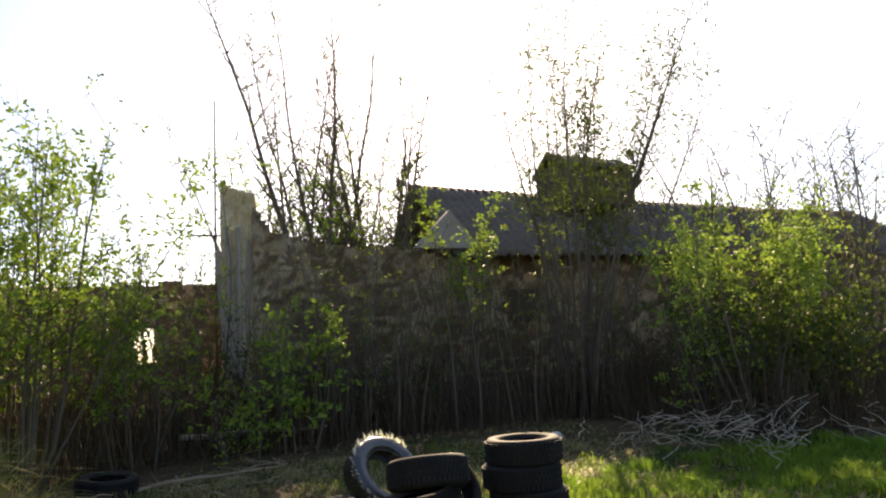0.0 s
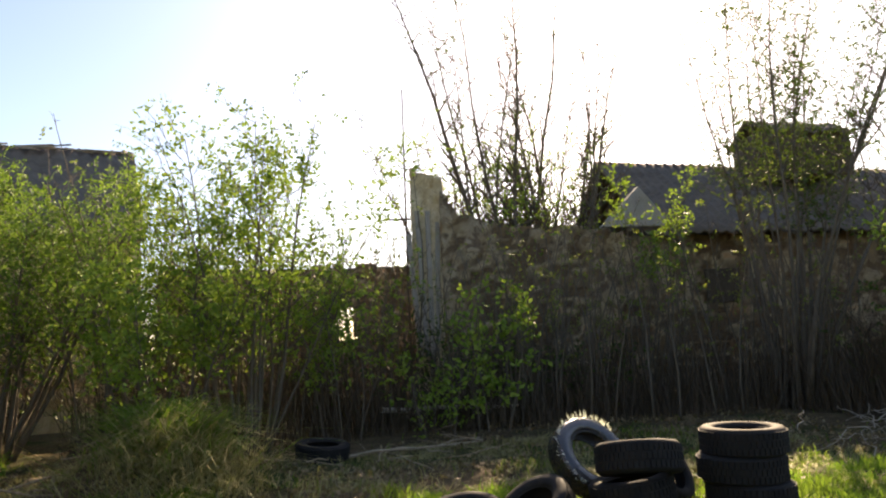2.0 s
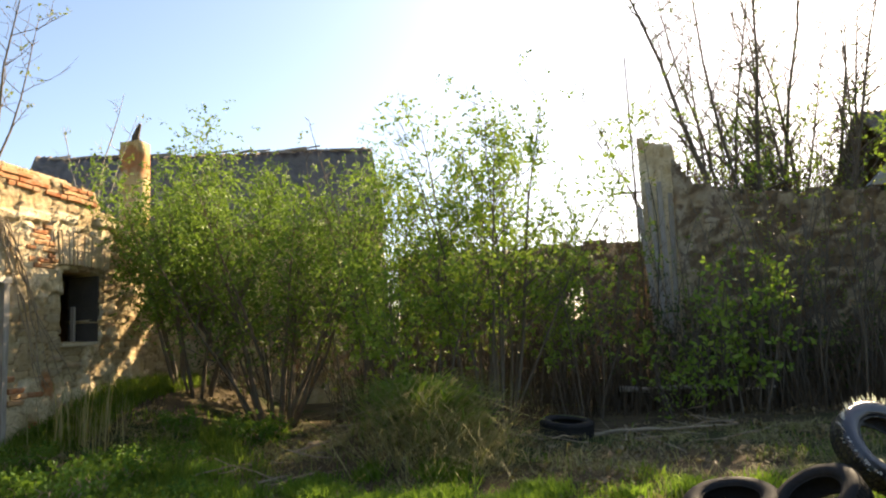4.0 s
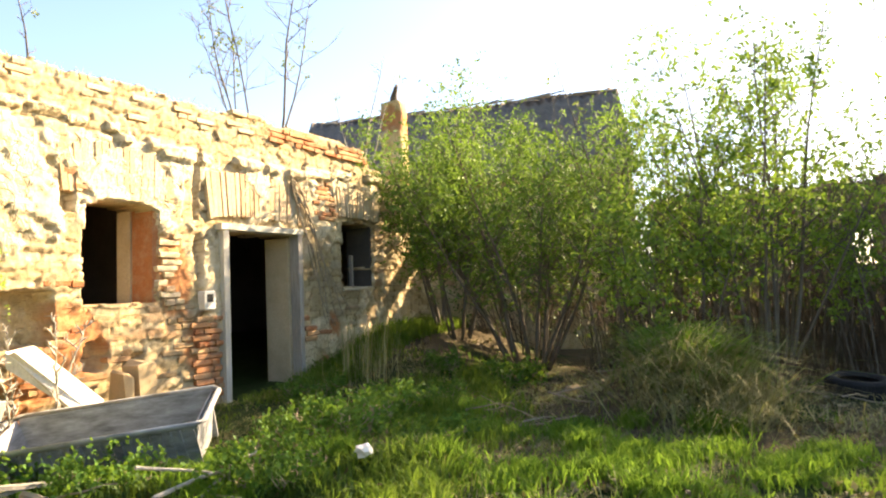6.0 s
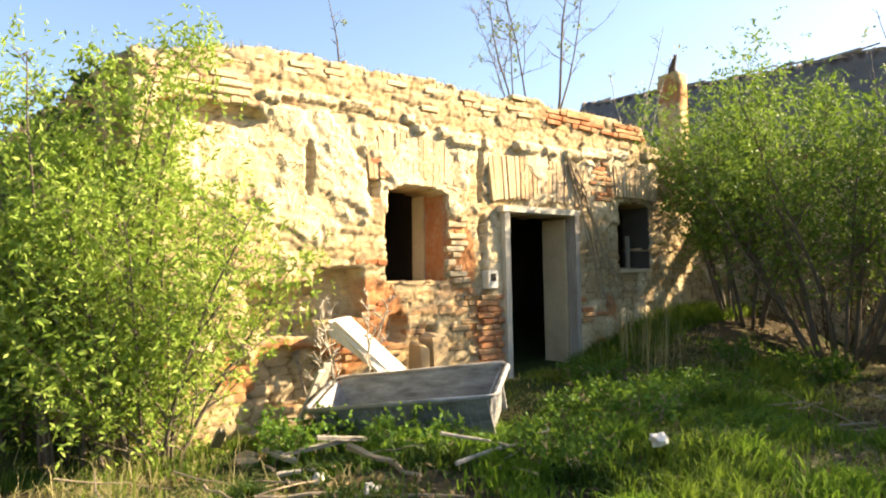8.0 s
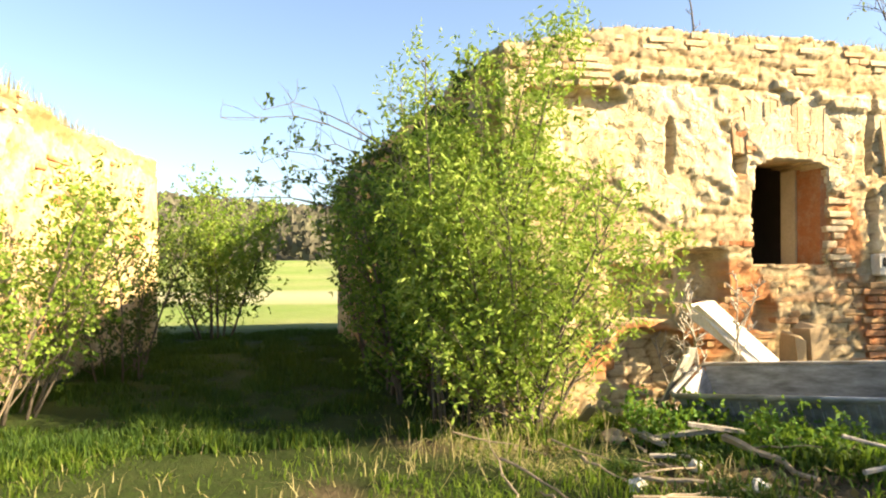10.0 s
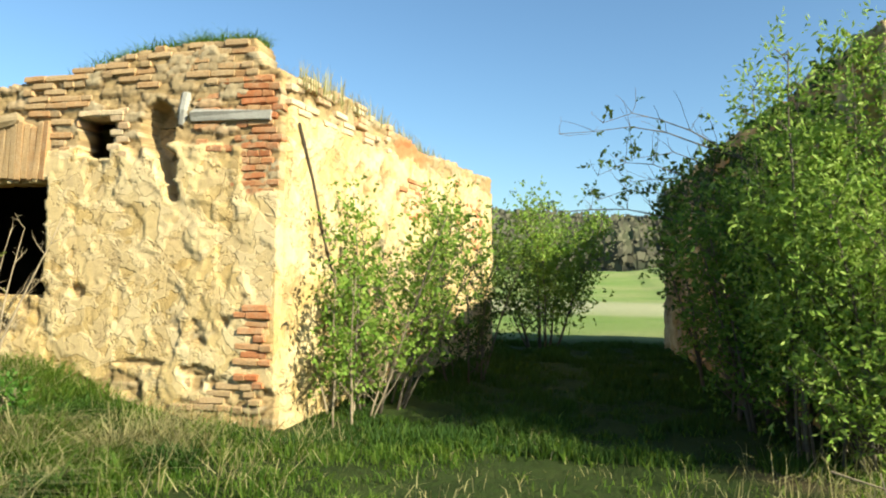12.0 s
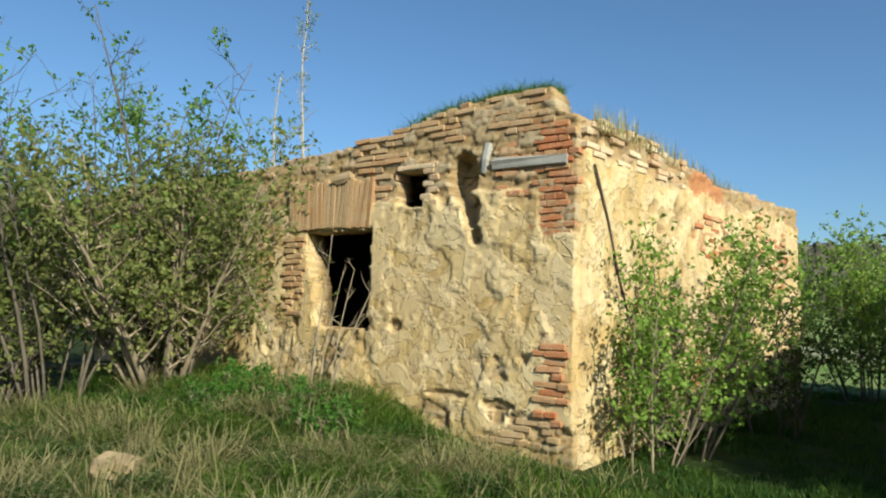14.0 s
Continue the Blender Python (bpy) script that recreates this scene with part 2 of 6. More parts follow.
M_GROUND = ground_material()
M_FOREST = simple("far_forest", (0.09, 0.10, 0.065), (0.13, 0.115, 0.08), 0.05, 1.0, 0.5, bump=0.0)


# ---- mesh helpers ----
class MB:
    """Collects vertices and faces of one mesh."""

    def __init__(self):
        self.v, self.f = [], []

    def tube(self, pts, radii, n=5, cap=True):
        pts = [Vector(p) for p in pts]
        base = len(self.v)
        for i, p in enumerate(pts):
            d = (pts[min(i + 1, len(pts) - 1)] - pts[max(i - 1, 0)])
            d = d.normalized() if d.length > 1e-6 else Vector((0, 0, 1))
            a = d.cross(Vector((0.31, 0.95, 0.07))).normalized()
            b = d.cross(a)
            for k in range(n):
                w = 2 * math.pi * k / n
                self.v.append(p + (a * math.cos(w) + b * math.sin(w)) * radii[i])
        for i in range(len(pts) - 1):
            for k in range(n):
                q, r = base + i * n, base + i * n + n
                self.f.append((q + k, q + (k + 1) % n, r + (k + 1) % n, r + k))
        if cap:
            self.f.append(tuple(base + k for k in reversed(range(n))))
            self.f.append(tuple(base + (len(pts) - 1) * n + k for k in range(n)))
        return self

    def box(self, size, m=None, bevel=0.0, jit=0.0, rnd=random):
        """A box with chamfered upright and lying edges, a little uneven."""
        m = m or Matrix()
        sx, sy, sz = (s / 2 for s in size)
        c = min(bevel, 0.45 * min(sx, sy, sz) * 2)
        base = len(self.v)
        if c <= 0:
            for x in (-1, 1):
                for y in (-1, 1):
                    for z in (-1, 1):
                        self.v.append(m @ Vector((x * sx + rnd.uniform(-jit, jit), y * sy + rnd.uniform(-jit, jit), z * sz + rnd.uniform(-jit, jit))))
            for q in ((0, 1, 3, 2), (4, 6, 7, 5), (0, 4, 5, 1), (2, 3, 7, 6), (0, 2, 6, 4), (1, 5, 7, 3)):
                self.f.append(tuple(base + k for k in q))
            return self
        ring = []
        for z, inset in ((-sz, c), (-sz + c, 0), (sz - c, 0), (sz, c)):
            row = []
            for x, y in ((-1, -1), (1, -1), (1, 1), (-1, 1)):
                row.append(len(self.v))
                self.v.append(m @ Vector((x * (sx - inset) + rnd.uniform(-jit, jit), y * (sy - inset) + rnd.uniform(-jit, jit), z + rnd.uniform(-jit, jit))))
            ring.append(row)
        self.f.append(tuple(reversed(ring[0])))
        self.f.append(tuple(ring[3]))
        for a, b in zip(ring, ring[1:]):
            for k in range(4):
                self.f.append((a[k], a[(k + 1) % 4], b[(k + 1) % 4], b[k]))
        return self

    def revolve(self, profile, n=40, m=None):
        """A closed profile of (radius, height) turned round z."""
        m = m or Matrix()
        base, k = len(self.v), len(profile)
        for i in range(n):
            a = 2 * math.pi * i / n
            for r, z in profile:
                self.v.append(m @ Vector((r * math.cos(a), r * math.sin(a), z)))
        for i in range(n):
            for j in range(k):
                p, q = base + i * k, base + ((i + 1) % n) * k
                self.f.append((p + j, q + j, q + (j + 1) % k, p + (j + 1) % k))
        return self

    def mesh(self, name, mat, smooth=False):
        me = bpy.data.meshes.new(name)
        me.from_pydata([tuple(v) for v in self.v], [], self.f)
        me.materials.append(mat)
        if smooth:
            me.polygons.foreach_set("use_smooth", [True] * len(me.polygons))
        me.update()
        return me


def part(name, mb, mat, parent=None, label="", smooth=False):
    ob = new(name, mb.mesh(name, mat, smooth) if isinstance(mb, MB) else mb)
    ob.parent = parent
    return tagged(ob, label) if label else ob


def thing(name, at, label, category, group="", kind="", turn=(0, 0, 0)):
    ob = new(name)
    ob.matrix_basis = pose(*at, *turn)
    ob.empty_display_size = 0.1
    return tagged(ob, label, category, group, kind)


def array_mesh(name, verts, faces, mat, smooth=False):
    """A mesh from numpy arrays: verts n x 3, faces m x k."""
    me = bpy.data.meshes.new(name)
    m, k = faces.shape
    me.vertices.add(len(verts))
    me.vertices.foreach_set("co", np.ascontiguousarray(verts, dtype=np.float32).ravel())
    me.loops.add(m * k)
    me.loops.foreach_set("vertex_index", np.ascontiguousarray(faces, dtype=np.int32).ravel())
    me.polygons.add(m)
    me.polygons.foreach_set("loop_start", np.arange(0, m * k, k, dtype=np.int32))
    if smooth:
        me.polygons.foreach_set("use_smooth", np.ones(m, dtype=bool))
    me.materials.append(mat)
    me.update(calc_edges=True)
    me.validate()
    return me


def lattice(x, y, cell, seed):
    """Value noise on arrays, 0 to 1."""
    x, y = np.asarray(x) / cell, np.asarray(y) / cell
    i, j = np.floor(x).astype(np.int64), np.floor(y).astype(np.int64)
    u, v = x - i, y - j
    u, v = u * u * (3 - 2 * u), v * v * (3 - 2 * v)

    def h(a, b):
        n = (a * 374761393 + b * 668265263 + seed * 974634777) & 0x7FFFFFFF
        n = ((n ^ (n >> 13)) * 1274126177) & 0x7FFFFFFF
        return ((n ^ (n >> 16)) & 0xFFFF) / 65535.0

    return (h(i, j) * (1 - u) + h(i + 1, j) * u) * (1 - v) + (h(i, j + 1) * (1 - u) + h(i + 1, j + 1) * u) * v


def fractal(x, y, cell, seed, octaves=4):
    s, a, t = 0, 1.0, 0
    for k in range(octaves):
        s, t = s + a * lattice(x, y, cell / 2 ** k, seed + k), t + a
        a *= 0.55
    return s / t


def stones(u, z, cu, cz, seed):
    """Rubble: the distance to the nearest joint and a number for each stone."""
    a, b = u / cu, z / cz
    i, j = np.floor(a).astype(np.int64), np.floor(b).astype(np.int64)
    best, second, ident = np.full(a.shape, 9.0), np.full(a.shape, 9.0), np.zeros(a.shape)
    for di in (-1, 0, 1):
        for dj in (-1, 0, 1):
            n = ((i + di) * 73856093 + (j + dj) * 19349663 + seed * 83492791) & 0x7FFFFFFF
            n = ((n ^ (n >> 13)) * 1274126177) & 0x7FFFFFFF
            rx, ry, rid = (n & 1023) / 1023, ((n >> 10) & 1023) / 1023, ((n >> 5) & 4095) / 4095
            d = np.hypot(i + di + 0.15 + 0.7 * rx - a, j + dj + 0.15 + 0.7 * ry - b)
            closer = d < best
            second = np.where(closer, best, np.minimum(second, d))
            ident = np.where(closer, rid, ident)
            best = np.minimum(best, d)
    return second - best, ident


def masonry(name, a, b, zlow, top, thick, holes, plaster, brick, mat, seed, res=0.024, torn=0.5, relief=0.05, cavities=(), bands=(), thin=0.0):
    """A ruined wall from plan point a to b, with its weathered face to the left of a->b seen from above reversed (to the right-hand side).
    top(u): height of the broken crown; holes: functions of (u, z) that are true in an opening;
    plaster, brick: functions (u, z) -> 0..1; cavities: (u, z, ru, rz, depth), square-cornered where ru is negative; bands: (u0, u1, z, height, proud);
    thin: how far the stones show through the plaster."""
    a, b = Vector((*a, 0)), Vector((*b, 0))
    along = (b - a).normalized()
    out = Vector((along.y, -along.x, 0))
    length = (b - a).length
    nu = int(length / res) + 1
    zmax = max(top(length * k / 60) for k in range(61)) + 0.15
    nz = int((zmax - zlow) / res) + 1
    U, Z = np.meshgrid(np.linspace(0, length, nu + 1), np.linspace(zlow, zmax, nz + 1), indexing="ij")
    rng = np.random.RandomState(seed)
    crown = np.array([top(u) for u in U[:, 0]])[:, None] + 0.09 * (fractal(U, Z * 0, 0.45, seed + 9) - 0.5) * 2
    uc, zc = 0.25 * (U[:-1, :-1] + U[1:, :-1] + U[:-1, 1:] + U[1:, 1:]), 0.25 * (Z[:-1, :-1] + Z[1:, :-1] + Z[:-1, 1:] + Z[1:, 1:])
    wob_u, wob_z = 0.05 * (fractal(uc, zc, 0.2, seed + 3) - 0.5) * 2, 0.05 * (fractal(uc, zc, 0.2, seed + 5) - 0.5) * 2
    keep = zc < 0.5 * (crown[:-1, :-1] + crown[1:, :-1])
    for hole in holes:
        keep &= ~hole(uc + wob_u, zc + wob_z)
    joint, ident = stones(U + 0.06 * fractal(U, Z, 0.3, seed + 1), Z + 0.04 * fractal(U, Z, 0.3, seed + 2), 0.29, 0.095, seed)
    joint2, ident2 = stones(U, Z, 0.12, 0.075, seed + 40)
    pl = plaster(U, Z) + 0.55 * (fractal(U, Z, 0.9, seed + 20, 5) - 0.5) * 2 + 0.25 * (fractal(U, Z, 0.22, seed + 25, 4) - 0.5) * 2
    pl = np.clip((pl - torn) / 0.10 + 0.5, 0, 1)
    br = np.clip((brick(U, Z) + 0.5 * (fractal(U, Z, 0.5, seed + 30, 4) - 0.5) - 0.5) / 0.1 + 0.5, 0, 1) * (1 - pl)
    rough = 0.9 * relief * (np.clip(joint / 0.07, 0, 1) ** 0.5) + 0.045 * (ident - 0.5) * relief / 0.05 + 0.012 * np.clip(joint2 / 0.25, 0, 1)
    d = rough * (1 - pl) + pl * (relief * (1 - thin) + thin * rough + 0.022 + 0.008 * (fractal(U, Z, 0.5, seed + 50, 5) - 0.5) * 2)
    d += 0.024 * (fractal(U, Z, 1.6, seed + 60, 2) - 0.5) * 2 + (0.008 - 0.006 * pl) * (rng.rand(*U.shape) - 0.5)
    crack = np.minimum(np.abs(fractal(U, Z * 0.55, 0.55, seed + 90, 4) - 0.5), 0.8 * np.abs(fractal(U * 0.7, Z, 0.8, seed + 95, 4) - 0.47))
    d -= 0.010 * np.clip(1 - crack / 0.010, 0, 1) * pl
    coat = np.zeros_like(U)
    for cell, step in ((0.8, 0.018), (0.45, 0.012)):
        flake = fractal(U + 0.05 * fractal(U, Z, 0.1, seed + 7), Z * 0.85, cell, seed + int(cell * 100), 4)
        flake = np.clip((flake - 0.5) / 0.006 + 0.5, 0, 1)
        d += step * flake * pl
        coat += 0.5 * flake
    ident = ident * (1 - pl) + coat * pl
    for cu, cz, ru, rz, dep in cavities:
        wob = fractal(U, Z, 0.18, seed + 70, 3) - 0.5
        q = ((U - cu) / ru) ** 2 + ((Z - cz) / rz) ** 2 + 1.2 * wob if ru > 0 else np.maximum(np.abs((U - cu) / ru), np.abs((Z - cz) / rz)) ** 2 + 0.5 * wob
        hollow = np.clip((1.0 - q) / (0.12 if ru > 0 else 0.05), 0, 1)
        d -= dep * hollow
        # Square hollows turn to the browner plaster, some of their shade in colour.
        ident = ident * (1 - hollow)
        pl, br = (pl * (1 - hollow) if ru > 0 else np.maximum(pl, hollow)), br * (1 - hollow)
    for u0, u1, z, hgt, proud in bands:
        zl = z + 0.055 * (np.floor(5 * fractal(U, Z * 0, 1.1, seed + 80, 2)) - 2) + 0.02 * (fractal(U, Z * 0, 0.2, seed + 81) - 0.5)
        gone = fractal(U, Z * 0, 0.8, seed + 85, 3) > 0.66
        inside = (U > u0) & (U < u1) & (Z > zl) & (Z < zl + hgt) & ~gone
        d += proud * inside
        pl = np.where(inside, 1.0, pl)
    front = np.stack([a.x + along.x * U + out.x * d, a.y + along.y * U + out.y * d, Z], -1)
    jit = (rng.rand(nu + 1, nz + 1, 2) - 0.5) * res * 0.5
    front[..., 0] += along.x * jit[..., 0]
    front[..., 1] += along.y * jit[..., 0]
    front[..., 2] += jit[..., 1]
    back = np.stack([a.x + along.x * U - out.x * thick, a.y + along.y * U - out.y * thick, Z], -1)
    n1 = (nu + 1) * (nz + 1)
    idx = np.arange(n1).reshape(nu + 1, nz + 1)
    A, B, C, D = idx[:-1, :-1], idx[1:, :-1], idx[1:, 1:], idx[:-1, 1:]
    faces = [np.stack([A, B, C, D], -1)[keep], np.stack([D, C, B, A], -1)[keep] + n1]
    pad = np.zeros((nu + 2, nz + 2), bool)
    pad[1:-1, 1:-1] = keep
    for e0, e1, other in ((A, D, pad[:-2, 1:-1]), (C, B, pad[2:, 1:-1]), (B, A, pad[1:-1, :-2]), (D, C, pad[1:-1, 2:])):
        sel = keep & ~other
        p, q = e0[sel], e1[sel]
        faces.append(np.stack([p, q, q + n1, p + n1], -1))
    faces = np.concatenate(faces)
    verts = np.concatenate([front.reshape(-1, 3), back.reshape(-1, 3)])
    cover = np.stack([pl, br, ident, np.clip(joint / 0.3, 0, 1)], -1).reshape(-1, 4)
    cover = np.concatenate([cover, cover * np.array([0, 1, 1, 1])]).astype(np.float32)
    used = np.unique(faces)
    remap = np.full(len(verts), -1)
    remap[used] = np.arange(len(used))
    me = array_mesh(name, verts[used], remap[faces], mat)
    lay = me.attributes.new("cover", "FLOAT_COLOR", "POINT")
    lay.data.foreach_set("color", np.ascontiguousarray(cover[used]).ravel())
    return me


BRICKS = {}


def brick_mesh(kind, size, mat):
    key = (kind, size, mat.name)
    if key not in BRICKS:
        rnd = random.Random(int(sum(size) * 1000) + kind)
        BRICKS[key] = MB().box(size, None, 0.012, 0.006, rnd).mesh("brick", mat)
    return BRICKS[key]


def lay_brick(parent, m, size, mat, rnd, name="brick"):
    ob = new(name, brick_mesh(rnd.randrange(4), size, mat))
    ob.parent = parent
    ob.matrix_basis = m
    return ob


def leaves_mesh(name, centres, spread, count, size, mat, rng, flat=0.4, long=1.8, sprig=2.6):
    """Many small pointed leaves in sprigs round points of the twigs; sprig: a sprig's length in leaves, 0 for single leaves."""
    centres = np.asarray(centres, dtype=float)
    weight = np.repeat(rng.gamma(0.7, 1.0, len(centres) // 7 + 1), 7)[:len(centres)] + 0.06
    per = 6 if sprig else 1
    tufts_n = count // per + 1
    base = centres[rng.choice(len(centres), tufts_n, p=weight / weight.sum())] + rng.normal(0, 1, (tufts_n, 3)) * spread
    axis_d = rng.normal(0, 1, (tufts_n, 3)) + np.array([0, 0, 0.5])
    axis_d /= np.linalg.norm(axis_d, axis=1)[:, None]
    pick = np.repeat(np.arange(tufts_n), per)[:count]
    step = np.tile(np.arange(per), tufts_n)[:count] / per
    count = len(pick)
    p = base[pick] + axis_d[pick] * (step * size * sprig)[:, None]
    d = rng.normal(0, 1, (count, 3)) + axis_d[pick] * (0.9 if sprig else 0) + np.array([0, 0, -0.25])
    d /= np.linalg.norm(d, axis=1)[:, None]
    s = rng.normal(0, 1, (count, 3))
    s[:, 2] *= flat
    w = np.cross(d, s)
    w /= np.linalg.norm(w, axis=1)[:, None] + 1e-9
    n = np.cross(w, d)
    ln = (size * (0.6 + 0.8 * rng.rand(count)))[:, None]
    hw = ln / long / 2
    v = np.stack([p, p + d * ln * 0.5 + w * hw + n * hw * 0.3, p + d * ln, p + d * ln * 0.5 - w * hw + n * hw * 0.3], 1).reshape(-1, 3)
    f = np.arange(count * 4).reshape(-1, 4)
    return array_mesh(name, v, f, mat)


def limb(rnd, start, direction, length, steps, wander, lift=0.0):
    pts, d = [Vector(start)], Vector(direction).normalized()
    for k in range(steps):
        d = (d + Vector((rnd.uniform(-1, 1), rnd.uniform(-1, 1), rnd.uniform(-0.6, 0.6))) * wander + Vector((0, 0, lift))).normalized()
        pts.append(pts[-1] + d * length / steps)
    return pts


def plant(name, label, category, base, height, spread, stems, leaf_count, leaf_size, leaf_mat, bark, seed, low=0.2, lean=(0, 0), radius=0.03,
          branches=9, twig=0.9, scatter=0.13, group="", long=1.8, leaf_label="", stem_base=0.25, fine=1.0):
    """A tree or bush: tapered stems from one root, limbs, twigs, and a crown of small leaves on the twigs."""
    rnd, rng = random.Random(seed), np.random.RandomState(seed)
    root = thing(name, base, label, category, group)
    wood, spots = MB(), []
    for s in range(stems):
        a = 2 * math.pi * (s + rnd.random()) / stems
        r = spread * rnd.uniform(0.15, 1.0) if stems > 1 else 0
        h = height * rnd.uniform(0.72, 1.0) if s else height
        foot = Vector((math.cos(a) * stem_base * min(1, stems / 3), math.sin(a) * stem_base * min(1, stems / 3), -0.12)) if stems > 1 else Vector((0, 0, -0.12))
        aim = Vector((math.cos(a) * r * 0.75 + lean[0], math.sin(a) * r * 0.75 + lean[1], h))
        steps = 7
        pts = limb(rnd, foot, aim, aim.length, steps, 0.10)
        rr = radius * (0.7 + 0.6 * rnd.random()) * h / height
        wood.tube(pts, [rr * (1 - 0.88 * k / steps) + 0.002 for k in range(steps + 1)], 6)
        for q in range(branches):
            f = low + (1 - low) * (q + rnd.random()) / branches
            i = min(int(f * steps), steps - 1)
            p = pts[i].lerp(pts[i + 1], f * steps - i)
            w = rnd.uniform(0, 2 * math.pi)
            ln = twig * spread * rnd.uniform(0.35, 0.8) * (1.1 - 0.6 * f)
            bp = limb(rnd, p, (math.cos(w), math.sin(w), rnd.uniform(0.5, 1.3)), ln, 4, 0.22, 0.04)
            b0 = max(rr * (1 - 0.85 * f) * 0.55, 0.004 * fine)
            wood.tube(bp, [b0 * (1 - 0.2 * k) + 0.0012 * fine for k in range(5)], 4, False)
            spots += [tuple(v) for v in bp[1:]]
            for tw in range(3):
                tp = limb(rnd, bp[1 + tw], (rnd.uniform(-1, 1), rnd.uniform(-1, 1), rnd.uniform(0.1, 1.2)), ln * 0.5, 3, 0.3)
                wood.tube(tp, [0.0045 * fine, 0.0035 * fine, 0.0025 * fine, 0.0015 * fine], 3, False)
                spots += [tuple(v) for v in tp[1:]]
        spots += [tuple(v) for v in pts[3:]]
    part("trunk", wood, bark, root, smooth=True)
    if leaf_count:
        crown = new("crown", leaves_mesh("crown", spots, scatter, leaf_count, leaf_size, leaf_mat, rng, long=long))
        crown.parent = root
        if leaf_label:
            tagged(crown, leaf_label)
    return root


# ---- ground ----
def ease(v):
    v = np.clip(v, 0, 1)
    return v * v * (3 - 2 * v)


def bumpy(x, y, cx, cy, r, h):
    return h * np.exp(-((x - cx) ** 2 + (y - cy) ** 2) / (r * r))


def gz(x, y):
    """Height of the ground: the yard rises gently to the back, with heaps and a bank along the walls."""
    x, y = np.asarray(x, dtype=float), np.asarray(y, dtype=float)
    z = 0.02 + 0.018 * np.clip(y - 3, 0, 8) + 0.16 * ease((-x - 5.2) / 1.5) * ease((y - 4) / 2) * ease((14 - y) / 2)
    z = z + 0.6 * ease((y - 7.3) / 3) * ease((-x - 4.6) / 2) * ease((14 - y) / 2)
    z = z + bumpy(x, y, -2.0, 8.0, 0.85, 0.68) + bumpy(x, y, -3.9, 4.1, 0.8, 0.2) + bumpy(x, y, -4.2, 4.9, 0.5, 0.18) + bumpy(x, y, -4.6, 6.3, 0.5, 0.14) + bumpy(x, y, -3.3, 4.8, 0.45, 0.14) + bumpy(x, y, -4.7, 3.0, 0.6, 0.16) + bumpy(x, y, -5.6, 1.2, 0.8, 0.08) - bumpy(x, y, -6.8, -3.3, 1.1, 0.13)
    z = z + 0.38 * ease((-y - 4.3) / 3) * ease((-x - 3.9) / 2.2) * ease((x + 30) / 10)
    z = z + 3.6 * ease((-x - 46) / 120)
    near = ease((26 - np.hypot(x, y)) / 12)
    z = z + near * (0.10 * (fractal(x, y, 1.7, 5) - 0.5) + 0.05 * (fractal(x, y, 0.35, 8) - 0.5))
    return z


def axis(lo, hi, step, far):
    inner = np.arange(lo, hi + step / 2, step)
    out, s, p = [], step, 0.0
    while p < far:
        s *= 1.25
        p += s
        out.append(p)
    out = np.array(out)
    return np.concatenate([lo - out[::-1], inner, hi + out])


gx, gy = axis(-19, 12, 0.12, 900), axis(-11, 18, 0.12, 900)
GX, GY = np.meshgrid(gx, gy, indexing="ij")
GZ = gz(GX, GY)
ids = np.arange(GX.size).reshape(GX.shape)
quads = np.stack([ids[:-1, :-1], ids[1:, :-1], ids[1:, 1:], ids[:-1, 1:]], -1).reshape(-1, 4)
ground = new("ground", array_mesh("ground", np.stack([GX, GY, GZ], -1).reshape(-1, 3), quads, M_GROUND, True))
tagged(ground, "uneven earth and grass of an overgrown yard", "ground", kind="structure")


def turf_amount(x, y):
    """Where grass grows: less under the thickets and on the bare heap at the back; raised in the lane to darken it."""
    t = fractal(x, y, 1.3, 31)
    t = t + 0.25 * ease((3.5 - np.hypot(x - 4.5, y - 5.5)) / 2) - 0.3 * ease((y - 8.6) / 2) + 0.12 * ease((-x - 3) / 3)
    t = t - 0.35 * np.exp(-((x + 3.4) ** 2 + (y - 7.6) ** 2) / 0.8)
    # Extra dark turf from the lane westward puts the lane's shade into the colour.
    t = t + 0.3 * ease((-x - 6.6) / 1.0)
    return np.clip((t - 0.36) / 0.2, 0, 1)


r_ = turf_amount(GX, GY)
field = ease((-GX - 16.5) / 4)
strip = ease((-GX - 30) / 3) * ease((GX + 52) / 5)
cov = np.stack([r_, field, 0.5 * strip, np.ones_like(r_)], -1).astype(np.float32)
lay = ground.data.attributes.new("cover", "FLOAT_COLOR", "POINT")
lay.data.foreach_set("color", cov.ravel())


